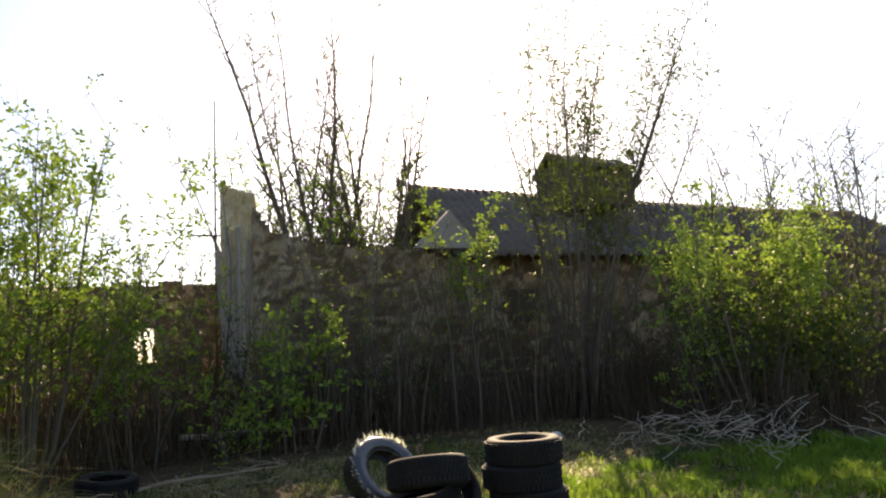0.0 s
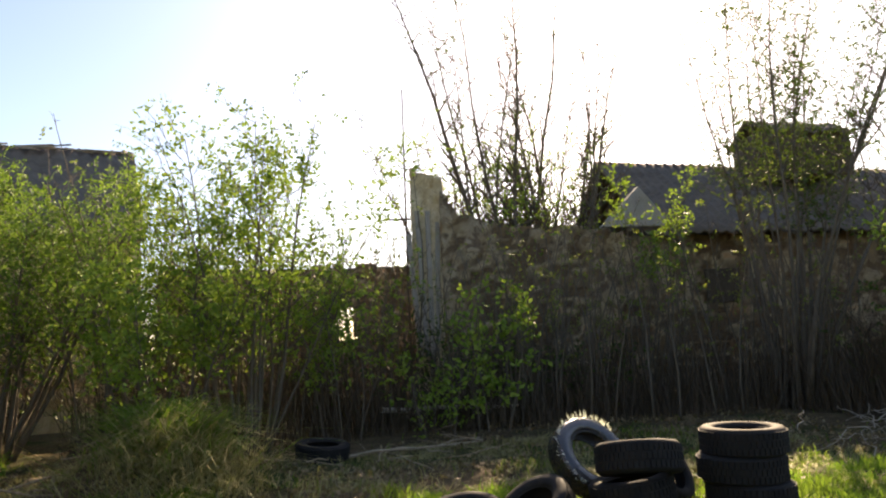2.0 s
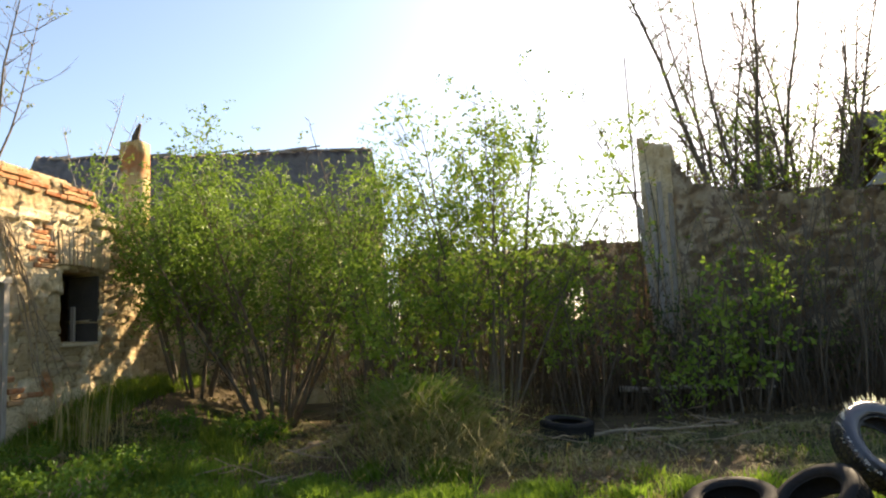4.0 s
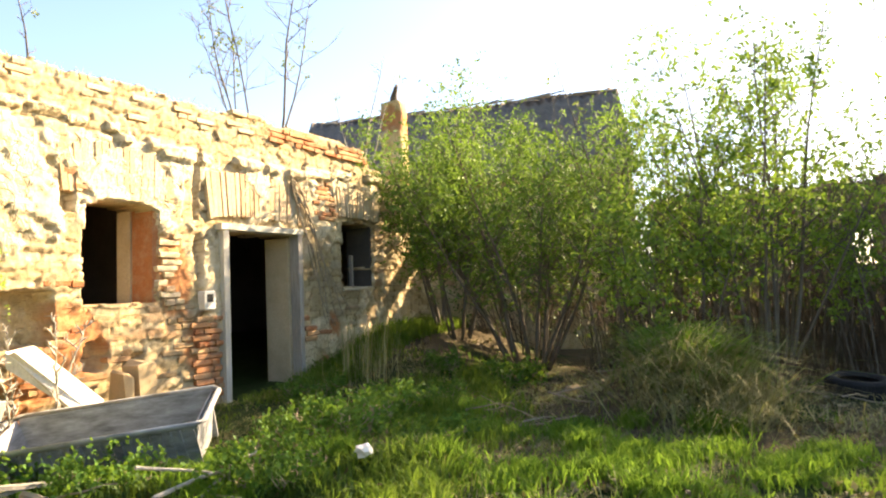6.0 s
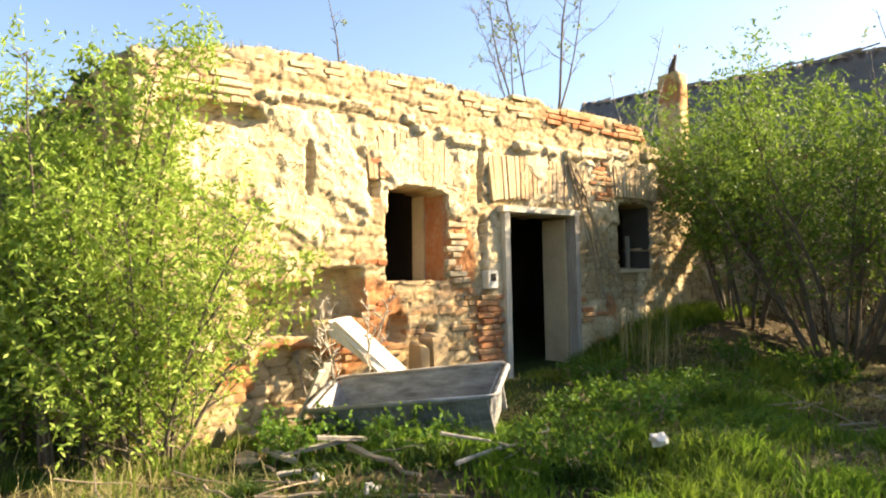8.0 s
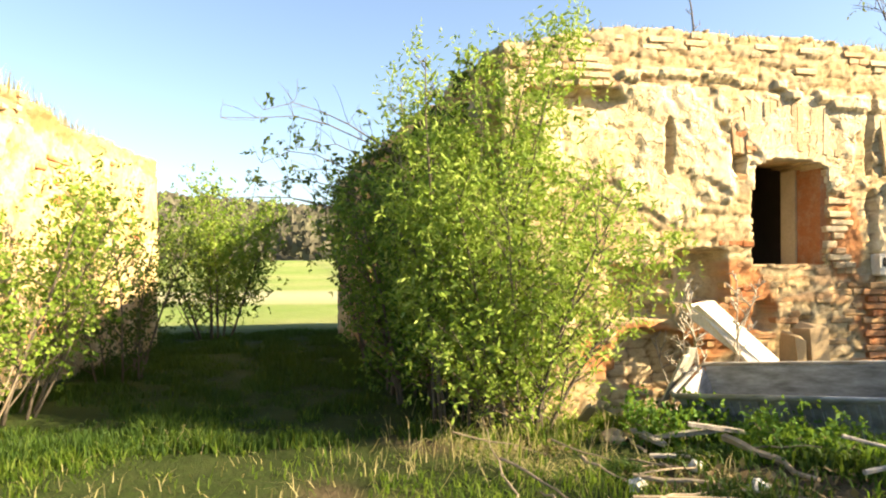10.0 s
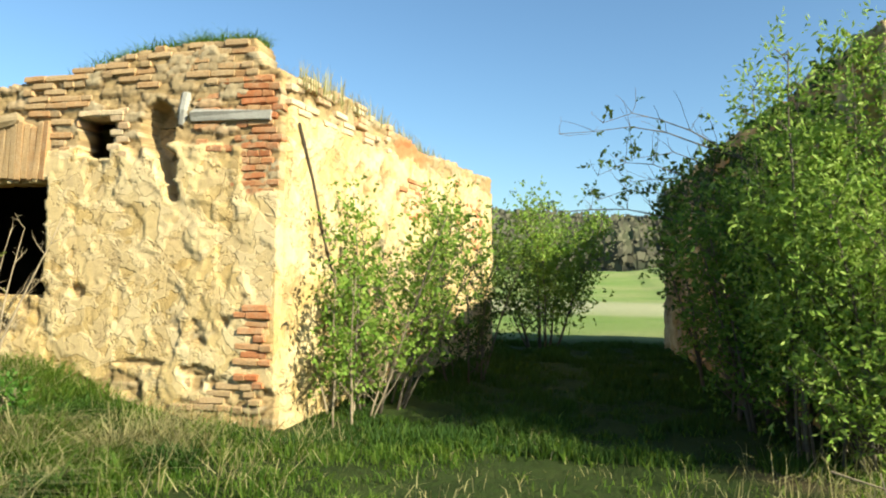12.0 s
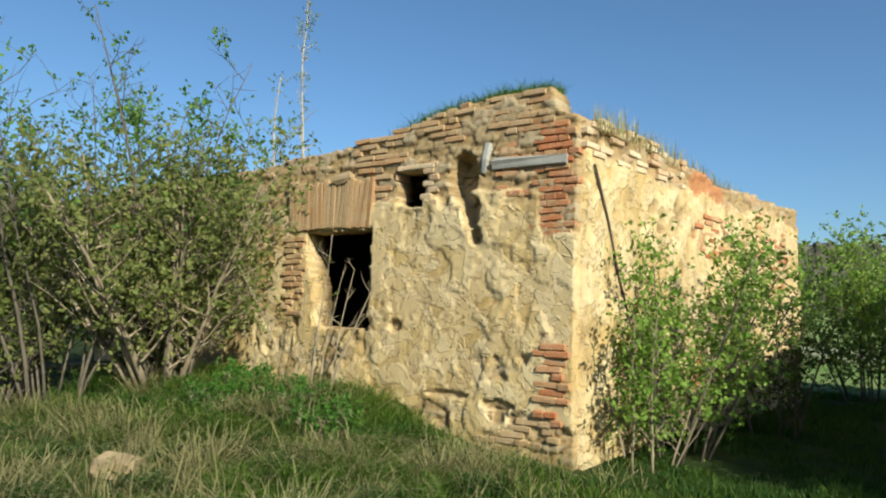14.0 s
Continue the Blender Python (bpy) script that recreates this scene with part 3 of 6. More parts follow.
# ---- far hill with woods beyond the field ----
def far_woods():
    """Trees on the far hill: each an uneven clump of leaf masses round a point."""
    rng = np.random.RandomState(4)
    n, per = 9000, 24
    a, d = np.radians(rng.uniform(35, 215, n)), rng.uniform(185, 430, n)
    hill = 3.0 + 43 * np.clip((d - 190) / 210, 0, 1) ** 0.8 * (0.8 + 0.25 * np.sin(a * 3.1 + 0.6))
    h, r = rng.uniform(4.5, 10, n), rng.uniform(1.5, 3.4, n)
    t = rng.rand(n, per)
    w = rng.uniform(0, 2 * math.pi, (n, per))
    rr = r[:, None] * np.sqrt(np.clip(1 - t ** 2, 0, 1)) * rng.uniform(0.5, 1.1, (n, per))
    P = np.stack([(-np.sin(a) * d)[:, None] + rr * np.cos(w), (np.cos(a) * d)[:, None] + rr * np.sin(w), hill[:, None] + h[:, None] * t], -1).reshape(-1, 1, 3)
    sq = np.array([(-1, -1), (1, -1), (1, 1), (-1, 1)], dtype=float)[None] * rng.uniform(0.35, 0.85, (n * per, 1, 1)) + rng.normal(0, 0.25, (n * per, 4, 2))
    ta = np.repeat(a, per) + rng.normal(0, 0.5, n * per)
    T = P + np.stack([sq[..., 0] * np.cos(ta)[:, None], sq[..., 0] * np.sin(ta)[:, None], sq[..., 1] * 1.3], -1)
    m = Nodes("far_woods", 1.0, 0, 0.0)
    c = m.ramp(m.noise(0.035, 3, co=m.world()), (0.3, (0.07, 0.09, 0.055)), (0.5, (0.115, 0.11, 0.08)), (0.7, (0.10, 0.125, 0.06)))
    m.colour(m.mix(m.math("MULTIPLY", m.island(), 0.5), c, (0.15, 0.13, 0.10)))
    ob = new("far_woods", array_mesh("far_woods", T.reshape(-1, 3), np.arange(n * per * 4).reshape(-1, 4), m.mat))
    return tagged(ob, "wooded hill of mixed spring trees beyond the field", "woods", kind="stuff")


far_woods()
hv, hf = [], []
for i in range(61):
    a = radians(30 + 190 * i / 60)
    for d, h in ((150, 1.5), (190, 3.5), (410, 43.0), (560, 47.0)):
        hv.append((-math.sin(a) * d, math.cos(a) * d, h * (0.8 + 0.25 * math.sin(a * 3.1 + 0.6))))
for i in range(60):
    for j in range(3):
        p = i * 4 + j
        hf.append((p, p + 1, p + 5, p + 4))
hill_ob = new("far_hill", array_mesh("far_hill", np.array(hv), np.array(hf), M_FOREST, True))
tagged(hill_ob, "low hill at the edge of the field", "hill", kind="structure")

# ---- the long ruined house: front wall with window, doorway and small window ----
AX, AY = -7.3, 1.8
ruin_a = thing("ruined_house", (0, 0, 0), "roofless sandy stone and brick farmhouse ruin with torn plaster", "ruin", kind="structure")


def a_top(u):
    return float(np.interp(u, (0, 0.5, 1.0, 3.2, 5.4, 7.85, 8.0, 8.6, 10.5), (3.68, 3.84, 3.94, 3.98, 4.02, 3.98, 3.72, 3.62, 3.45)))


def arch(u0, u1, z0, z1, rise):
    """An opening with a flat arch."""
    def inside(u, z):
        k = np.clip(1 - ((u - 0.5 * (u0 + u1)) / (0.5 * (u1 - u0))) ** 2, 0, 1)
        return (u > u0) & (u < u1) & (z > z0) & (z < z1 - rise + rise * k)
    return inside


A_WIN, A_DOOR, A_WIN2 = (2.76, 3.68, 1.5, 2.68), (4.63, 6.08, -0.5, 2.44), (7.17, 8.0, 1.66, 2.72)
a_holes = [arch(*A_WIN, 0.08), lambda u, z: (u > A_DOOR[0]) & (u < A_DOOR[1]) & (z < A_DOOR[3]), arch(*A_WIN2, 0.03)]


def a_plaster(u, z):
    p = 0.55 - 0.5 * ease((z - 3.35) / 0.12) - 0.35 * ease((1.35 - z) / 0.3) * ease((5 - u) / 0.5) - 0.12 * ease((u - 6.2) / 0.6)
    p = p - 0.45 * np.exp(-((u - 3.3) / 0.75) ** 2 - ((z - 1.5) / 0.45) ** 2)
    return p - 0.3 * np.exp(-((u - 0.6) / 0.7) ** 2 - ((z - 3.3) / 0.25) ** 2)


def a_brick(u, z):
    b = 0.9 * np.exp(-((u - 2.6) / 0.5) ** 2 - ((z - 1.2) / 0.45) ** 2) + 0.8 * np.exp(-((u - 3.9) / 0.3) ** 2 - ((z - 1.9) / 0.6) ** 2)
    return b + 0.9 * np.exp(-((u - 1.5) / 1.1) ** 2 - ((z - 0.6) / 0.4) ** 2) + 0.6 * np.exp(-((u - 4.3) / 0.4) ** 2 - ((z - 0.9) / 0.5) ** 2) + 0.5 * np.exp(-((u - 6.9) / 0.35) ** 2 - ((z - 1.1) / 0.5) ** 2)


A_HOLLOWS = [(2.14, 1.40, -0.31, 0.28, 0.42), (1.45, 1.24, -0.36, 0.27, 0.38), (1.6, 0.55, 0.5, 0.3, 0.20), (2.9, 1.0, 0.15, 0.2, 0.3), (3.35, 0.75, -0.13, 0.22, 0.16), (2.60, 2.68, 0.10, 0.2, 0.14),
             (4.24, 2.95, -0.03, 0.40, 0.12), (1.78, 2.75, 0.05, 0.3, 0.09), (4.28, 2.1, 0.06, 0.3, 0.09), (0.75, 3.2, 0.55, 0.12, 0.14), (7.55, 3.1, -0.025, 0.22, 0.10)]
a_front = part("front_wall", masonry("front_wall", (AX, AY), (AX, 12.3), -0.5, a_top, 0.55, a_holes, a_plaster, a_brick, M_WALL_A, 11, relief=0.036, thin=0.38,
    cavities=A_HOLLOWS, bands=[(1.0, 3.2, 3.46, 0.10, 0.045), (3.2, 4.6, 3.34, 0.14, 0.055), (4.9, 8.8, 3.34, 0.14, 0.055)]), M_WALL_A, ruin_a)
part("end_wall", masonry("end_wall", (-16.8, 0.92), (AX - 0.06, AY), -0.4, lambda u: 3.48 + 0.02 * u, 0.5, [], lambda u, z: 0.5 + 0 * u, lambda u, z: 0.3 + 0 * u, M_WALL_B, 12, 0.07), M_WALL_B, ruin_a)
part("back_wall", masonry("back_wall", (-16.8, 12.3), (-16.8, 0.95), -0.4, lambda u: 3.45, 0.5, [], lambda u, z: 0.5 + 0 * u, lambda u, z: 0.3 + 0 * u, M_WALL_B, 13, 0.15), M_WALL_B, ruin_a)
part("side_wall", masonry("side_wall", (AX - 0.06, 12.3), (-16.8, 12.3), -0.4, lambda u: 3.45, 0.5, [], lambda u, z: 0.5 + 0 * u, lambda u, z: 0.3 + 0 * u, M_WALL_B, 14, 0.15), M_WALL_B, ruin_a)
# Added inner walls, dark so that the openings look unlit.
part("partition_wall", MB().box((0.3, 9.8, 3.6), pose(-11.2, 6.9, 1.4), 0.02), M_ROOM_SHADE, ruin_a)
part("partition_wall", MB().box((3.2, 0.3, 3.6), pose(-9.45, 6.0, 1.4), 0.02), M_ROOM_SHADE, ruin_a)


def earth_top(name, parent, corners, z, seed, mat=M_GROUND):
    """The vault's covering of earth, sagging and uneven, with its underside."""
    n = 44
    s, t = np.meshgrid(np.linspace(0, 1, n), np.linspace(0, 1, n), indexing="ij")
    c = np.array(corners, dtype=float)
    P = (1 - s)[..., None] * ((1 - t)[..., None] * c[0] + t[..., None] * c[3]) + s[..., None] * ((1 - t)[..., None] * c[1] + t[..., None] * c[2])
    zz = z + 0.25 * (fractal(P[..., 0], P[..., 1], 1.1, seed) - 0.4)
    top = np.concatenate([P, zz[..., None]], -1).reshape(-1, 3)
    low = top.copy()
    low[:, 2] = z - 0.35
    k = np.arange(n * n).reshape(n, n)
    q = np.stack([k[:-1, :-1], k[1:, :-1], k[1:, 1:], k[:-1, 1:]], -1).reshape(-1, 4)
    me = array_mesh(name, np.concatenate([top, low]), np.concatenate([q, q[:, ::-1] + n * n]), mat, True)
    ob = new(name, me)
    ob.parent = parent
    lay = me.attributes.new("cover", "FLOAT_COLOR", "POINT")
    lay.data.foreach_set("color", np.tile(np.array([0.5, 0, 0, 1], np.float32), 2 * n * n))
    return ob


earth_top("earth_roof", ruin_a, [(-16.7, 1.1), (-7.5, 2.0), (-7.5, 12.2), (-16.7, 12.2)], 3.45, 3)

# ---- the second ruin across the lane ----
BC = (-7.25, -3.65)
ruin_b = thing("ruined_outbuilding", (0, 0, 0), "sunlit ochre plastered ruin with brick corner and broken crown", "ruin", kind="structure")
B0 = -13.0


def b_top(u):
    y = B0 + u
    return float(np.interp(y, (-13, -8.6, -7.0, -6.6, -6.0, -5.7, -4.6, -3.95, -3.86, -3.65), (3.45, 3.5, 3.54, 3.6, 3.7, 3.8, 3.9, 3.89, 3.62, 3.57)))


B_WIN, B_HOLE = (-7.62 - B0, -6.42 - B0, 1.21, 2.48), (-6.05 - B0, -5.6 - B0, 2.72, 3.16)
b_holes = [lambda u, z: (u > B_WIN[0] + 0.2 * ease((2.4 - z) / 0.9)) & (u < B_WIN[1]) & (z > B_WIN[2]) & (z < B_WIN[3]),
           arch(*B_HOLE, 0.0), arch(-10.2 - B0, -9.2 - B0, 1.2, 2.3, 0.05)]


def b_plaster(u, z):
    y = B0 + u
    return 0.85 - 0.75 * ease((z - 2.75) / 0.25) - 0.25 * ease((z - 2.3) / 0.3) - 0.6 * ease((y + 4.1) / 0.12) * ease((z - 2.2) / 0.2) - 0.35 * ease((0.6 - z) / 0.3)


part("front_wall", masonry("front_wall", (-7.35, B0), BC, -0.5, b_top, 0.3, b_holes, b_plaster,
    lambda u, z: 0.2 + 0.2 * ease((B0 + u + 4.1) / 0.2) * ease((2.8 - z) / 0.2), M_WALL_B, 21,
    cavities=[(-5.06 - B0, 2.98, 0.19, 0.30, 0.28), (-4.93 - B0, 2.62, 0.13, 0.2, 0.24), (-4.86 - B0, 2.33, 0.10, 0.11, 0.16), (-6.0 - B0, 1.28, 0.10, 0.07, 0.06), (-7.75 - B0, 1.25, 0.08, 0.06, 0.08), (-5.2 - B0, 0.55, 0.3, 0.04, 0.04), (-4.5 - B0, 0.5, 0.22, 0.05, 0.04)]), M_WALL_B, ruin_b)


def bs_top(u):
    return float(np.interp(u, (0, 0.3, 1.2, 2.0, 3.0, 4.0, 7.4), (3.6, 3.55, 3.6, 3.5, 3.45, 3.4, 3.5)))


part("side_wall", masonry("side_wall", (BC[0] - 0.06, BC[1]), (-14.6, -2.72), -0.4, bs_top, 0.5, [],
    lambda u, z: 0.8 - 0.45 * ease((z - 3.0) / 0.3) - 0.3 * np.exp(-((u - 3.2) / 0.5) ** 2 - ((z - 2.6) / 0.4) ** 2), lambda u, z: 0.3 + 0.5 * np.exp(-((u - 3.2) / 0.6) ** 2), M_WALL_B, 22, 0.035, torn=0.5), M_WALL_B, ruin_b)
part("back_wall", masonry("back_wall", (-14.6, -2.75), (-14.6, B0), -0.4, lambda u: 3.4, 0.5, [], lambda u, z: 0.5 + 0 * u, lambda u, z: 0.3 + 0 * u, M_WALL_B, 23, 0.15), M_WALL_B, ruin_b)
# Inner walls added here too, to keep the openings dark.
part("partition_wall", MB().box((0.3, 9.0, 3.4), pose(-10.4, -8.3, 1.4), 0.02), M_ROOM_SHADE, ruin_b)
part("partition_wall", MB().box((7.0, 0.3, 3.4), pose(-11.0, B0 + 0.2, 1.4), 0.02), M_ROOM_SHADE, ruin_b)
earth_top("earth_roof", ruin_b, [(-14.4, B0 + 0.1), (-7.45, B0 + 0.1), (-7.45, -3.95), (-14.4, -3.1)], 3.42, 6)

# ---- the barn at the back of the yard, seen against the light ----
barn = thing("ruined_barn", (0, 0, 0), "stone barn darkened as backlit, with a sheet roof and roof lantern", "barn", kind="structure")
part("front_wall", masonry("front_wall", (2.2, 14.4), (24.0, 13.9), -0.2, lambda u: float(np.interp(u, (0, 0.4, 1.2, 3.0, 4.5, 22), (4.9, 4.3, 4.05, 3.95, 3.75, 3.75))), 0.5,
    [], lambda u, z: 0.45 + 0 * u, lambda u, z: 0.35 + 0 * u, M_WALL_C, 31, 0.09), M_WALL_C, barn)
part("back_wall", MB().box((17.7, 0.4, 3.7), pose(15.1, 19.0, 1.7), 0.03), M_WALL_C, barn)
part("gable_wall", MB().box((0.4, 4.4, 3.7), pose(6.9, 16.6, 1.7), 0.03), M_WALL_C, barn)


def sheet_roof(name, parent, eave0, eave1, ridge0, ridge1, mat, waves, thick=0.06, sag=0.1, seed=1):
    """One slope of a corrugated roof, sagging, with its thickness."""
    n, k = waves * 4, 10
    s, t = np.meshgrid(np.linspace(0, 1, n + 1), np.linspace(0, 1, k + 1), indexing="ij")
    e0, e1, r0, r1 = (np.array(p, dtype=float) for p in (eave0, eave1, ridge0, ridge1))
    P = (1 - t)[..., None] * ((1 - s)[..., None] * e0 + s[..., None] * e1) + t[..., None] * ((1 - s)[..., None] * r0 + s[..., None] * r1)
    P[..., 2] += 0.035 * np.sin(s * waves * 2 * math.pi) - sag * np.sin(s * math.pi) * np.sin(t * math.pi * 0.5) + 0.12 * (fractal(s * 12, t * 4, 1.0, seed) - 0.5)
    top = P.reshape(-1, 3)
    low = top - np.array([0, 0, thick])
    q = np.arange(top.shape[0]).reshape(n + 1, k + 1)
    f = np.stack([q[:-1, :-1], q[1:, :-1], q[1:, 1:], q[:-1, 1:]], -1).reshape(-1, 4)
    rim = []
    for a, b in ((q[:-1, 0], q[1:, 0]), (q[1:, -1], q[:-1, -1]), (q[0, 1:], q[0, :-1]), (q[-1, :-1], q[-1, 1:])):
        rim.append(np.stack([b, a, a + len(top), b + len(top)], -1))
    ob = new(name, array_mesh(name, np.concatenate([top, low]), np.concatenate([f, f[:, ::-1] + len(top)] + rim), mat))
    ob.parent = parent
    return ob


sheet_roof("roof_slope", barn, (6.6, 13.8, 3.72), (24.2, 13.4, 3.72), (6.6, 16.4, 6.0), (24.2, 16.6, 5.75), M_ROOF, 70)
sheet_roof("roof_slope", barn, (24.2, 19.2, 3.6), (6.6, 19.2, 3.6), (24.2, 16.6, 5.75), (6.6, 16.4, 6.0), M_ROOF, 70, seed=2)
lantern = part("roof_lantern", MB().box((2.25, 1.5, 1.2), pose(11.6, 15.6, 5.85), 0.03), M_WOOD_DARK, barn, "boarded roof lantern with its own little roof")
sheet_roof("lantern_roof", lantern, (10.4, 14.75, 6.35), (12.8, 14.75, 6.35), (10.4, 15.6, 6.85), (12.8, 15.6, 6.8), M_ROOF, 9, sag=0.03)
sheet_roof("lantern_roof", lantern, (12.8, 16.45, 6.35), (10.4, 16.45, 6.35), (12.8, 15.6, 6.8), (10.4, 15.6, 6.85), M_ROOF, 9, sag=0.03)
part("window_board", MB().box((0.8, 0.06, 0.75), pose(8.45, 14.13, 2.55), 0.01, 0.01), M_WOOD_DARK, barn, "dark boarded-up window")
# small pale gable of a porch on the barn's front
porch = MB()
porch.v += [Vector(p) for p in ((5.55, 13.75, 3.85), (7.2, 13.75, 3.85), (6.45, 13.75, 4.72), (5.55, 13.9, 3.85), (7.2, 13.9, 3.85), (6.45, 13.9, 4.72))]
porch.f += [(0, 1, 2), (5, 4, 3), (0, 3, 4, 1), (1, 4, 5, 2), (2, 5, 3, 0)]
part("porch_gable", porch, M_CONCRETE, barn, "pale boarded triangular gable")

# tall broken pier with pale streaked plaster beside the barn
pier = thing("wall_pier", (0, 0, 0), "tall broken wall pier with pale streaked plaster", "pier", kind="structure")
part("pier", masonry("pier", (1.62, 14.75), (2.3, 14.6), -0.2, lambda u: 5.35 - 0.25 * u, 0.5, [], lambda u, z: 0.9 + 0 * u, lambda u, z: 0.2 + 0 * u, M_WALL_A, 41, 0.06, relief=0.08), M_WALL_A, pier)
for k in range(5):
    part("plank", MB().box((0.10, 0.04, 2.6 + 0.5 * (k % 3)), pose(1.6 + 0.17 * k, 14.52, 2.6 + 0.25 * (k % 2), 0, 2 * (k - 2)), 0.008, 0.006), M_WOOD_GREY, pier)

# low wall behind, with a hole that lets the light through
low = thing("yard_wall", (0, 0, 0), "low yard wall darkened as backlit, with a hole to the light", "wall", kind="structure")
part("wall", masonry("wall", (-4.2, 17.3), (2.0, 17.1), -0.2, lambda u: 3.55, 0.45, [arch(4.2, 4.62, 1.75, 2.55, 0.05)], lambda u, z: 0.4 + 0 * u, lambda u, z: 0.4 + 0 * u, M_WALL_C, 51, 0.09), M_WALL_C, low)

# ---- the house behind the willow, with a half fallen roof ----
shed = thing("collapsed_house", (0, 0, 0), "old house with a half fallen grey sheet roof", "house", kind="structure")
part("front_wall", masonry("front_wall", (-11.5, 12.7), (-4.2, 15.5), -0.2, lambda u: 4.0, 0.5, [], lambda u, z: 0.6 + 0 * u, lambda u, z: 0.4 + 0 * u, M_WALL_A, 61, 0.09), M_WALL_A, shed)
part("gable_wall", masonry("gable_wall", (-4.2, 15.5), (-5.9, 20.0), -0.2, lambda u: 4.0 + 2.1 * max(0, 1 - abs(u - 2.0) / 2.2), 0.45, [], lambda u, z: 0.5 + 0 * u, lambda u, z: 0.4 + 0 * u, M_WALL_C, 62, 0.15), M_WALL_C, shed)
sheet_roof("roof_slope", shed, (-11.2, 12.2, 4.0), (-3.9, 15.0, 4.0), (-12.3, 14.4, 6.2), (-4.7, 16.9, 6.4), M_ROOF, 30, sag=0.06, seed=7)
sheet_roof("roof_slope", shed, (-5.6, 19.6, 3.9), (-13.4, 17.0, 3.9), (-4.7, 16.9, 6.4), (-12.3, 14.4, 6.2), M_ROOF, 30, sag=0.06, seed=9)
rnd = random.Random(5)
for k in range(26):
    f = rnd.random()
    p = Vector((-12.0, 14.4, 6.14)).lerp(Vector((-5.2, 16.6, 6.33)), f)
    q = p + Vector((rnd.uniform(0.3, 0.8), rnd.uniform(0.1, 0.35), rnd.uniform(-0.06, 0.10)))
    part("batten", MB().tube([p, q], [0.025, 0.02], 4), M_WOOD_GREY, shed)
chimney = thing("brick_pillar", (-8.05, 11.95, 0), "square broken brick pillar with yellowish plaster", "pillar", kind="structure")
part("shaft", masonry("shaft", (-0.2, -0.18), (0.2, -0.18), 0.0, lambda u: 5.4, 0.3, [], lambda u, z: 0.55 + 0 * u, lambda u, z: 0.7 + 0 * u, M_WALL_B, 71, 0.05), M_WALL_B, chimney)
part("broken_stub", MB().tube([(0.0, 0, 5.3), (-0.03, 0, 5.6), (0.06, 0, 5.85)], [0.12, 0.07, 0.03], 6), M_WOOD_DARK, chimney)


# ---- bricks laid bare in both ruins ----
def brick_field(parent, a, b, u0, u1, z0, z1, mat, seed, chance=0.9, proud=0.085, length=0.28, top=None, jog=0.012):
    """Courses of bricks in the face of the wall from a to b, between u0 and u1 along it, z0 and z1 up."""
    rnd = random.Random(seed)
    a, b = Vector((*a, 0)), Vector((*b, 0))
    along = (b - a).normalized()
    out = Vector((along.y, -along.x, 0))
    turn = math.atan2(along.y, along.x)
    z, k = z0, 0
    while z < z1:
        u = u0 + (0 if k % 2 else 0.075) - rnd.uniform(0, 0.05)
        while u < u1:
            ln = length if rnd.random() < 0.65 else 0.135
            if u + ln > u1 + 0.03:
                ln = 0.135
            if u + ln > u1 + 0.06:
                break
            hollow = parent is ruin_a and any(abs((u + ln / 2 - c[0]) / c[2]) < 1.25 and abs((z + 0.03 - c[1]) / c[3]) < 1.1 for c in A_HOLLOWS)
            if rnd.random() < chance and not hollow and (top is None or z + 0.05 < top(u + ln / 2)):
                p = a + along * (u + ln / 2) + out * (proud - 0.06 + rnd.uniform(-jog, jog)) + Vector((0, 0, z + 0.033 + rnd.uniform(-0.005, 0.005)))
                m = Matrix.Translation(p) @ Matrix.Rotation(turn + rnd.uniform(-0.03, 0.03), 4, "Z") @ Matrix.Rotation(rnd.uniform(-0.02, 0.02), 4, "Y")
                lay_brick(parent, m, (round(ln - 0.010, 3), 0.12, 0.069), mat, rnd)
            u += ln
        z += 0.077
        k += 1


def soldier_arch(parent, a, b, u0, u1, z0, tall, mat, seed, rise=0.06, proud=0.09):
    """Upright bricks fanned over an opening."""
    rnd = random.Random(seed)
    a, b = Vector((*a, 0)), Vector((*b, 0))
    along = (b - a).normalized()
    out = Vector((along.y, -along.x, 0))
    turn = math.atan2(along.y, along.x)
    n = int((u1 - u0) / 0.078)
    for i in range(n):
        f = (i + 0.5) / n
        h = tall * rnd.uniform(0.9, 1.0)
        p = a + along * (u0 + f * (u1 - u0)) + out * (proud - 0.06 + rnd.uniform(-0.008, 0.008)) + Vector((0, 0, z0 + h * 0.5 + rise * (1 - (2 * f - 1) ** 2) + rnd.uniform(-0.008, 0.012)))
        m = Matrix.Translation(p) @ Matrix.Rotation(turn, 4, "Z") @ Matrix.Rotation((f - 0.5) * 0.22 + rnd.uniform(-0.02, 0.02), 4, "Y")
        lay_brick(parent, m, (0.066, 0.12, round(h, 2)), mat, rnd)



FA, FB = ((AX, AY), (AX, 12.3)), ((-7.35, B0), BC)
soldier_arch(ruin_a, *FA, 2.5, 3.95, 2.68, 0.56, M_BRICK_PALE, 1, 0.05, 0.084)
soldier_arch(ruin_a, *FA, 4.4, 6.35, 2.56, 0.62, M_BRICK_PALE, 2, 0.06, 0.084)
soldier_arch(ruin_a, *FA, 6.95, 8.2, 2.76, 0.5, M_BRICK_PALE, 3, 0.03, 0.084)
brick_field(ruin_a, *FA, 4.15, 4.6, 0.35, 1.3, M_BRICK, 4, 0.95)
brick_field(ruin_a, *FA, 2.35, 4.25, 0.2, 1.45, M_BRICK_EARTH, 5, 0.38, 0.06)
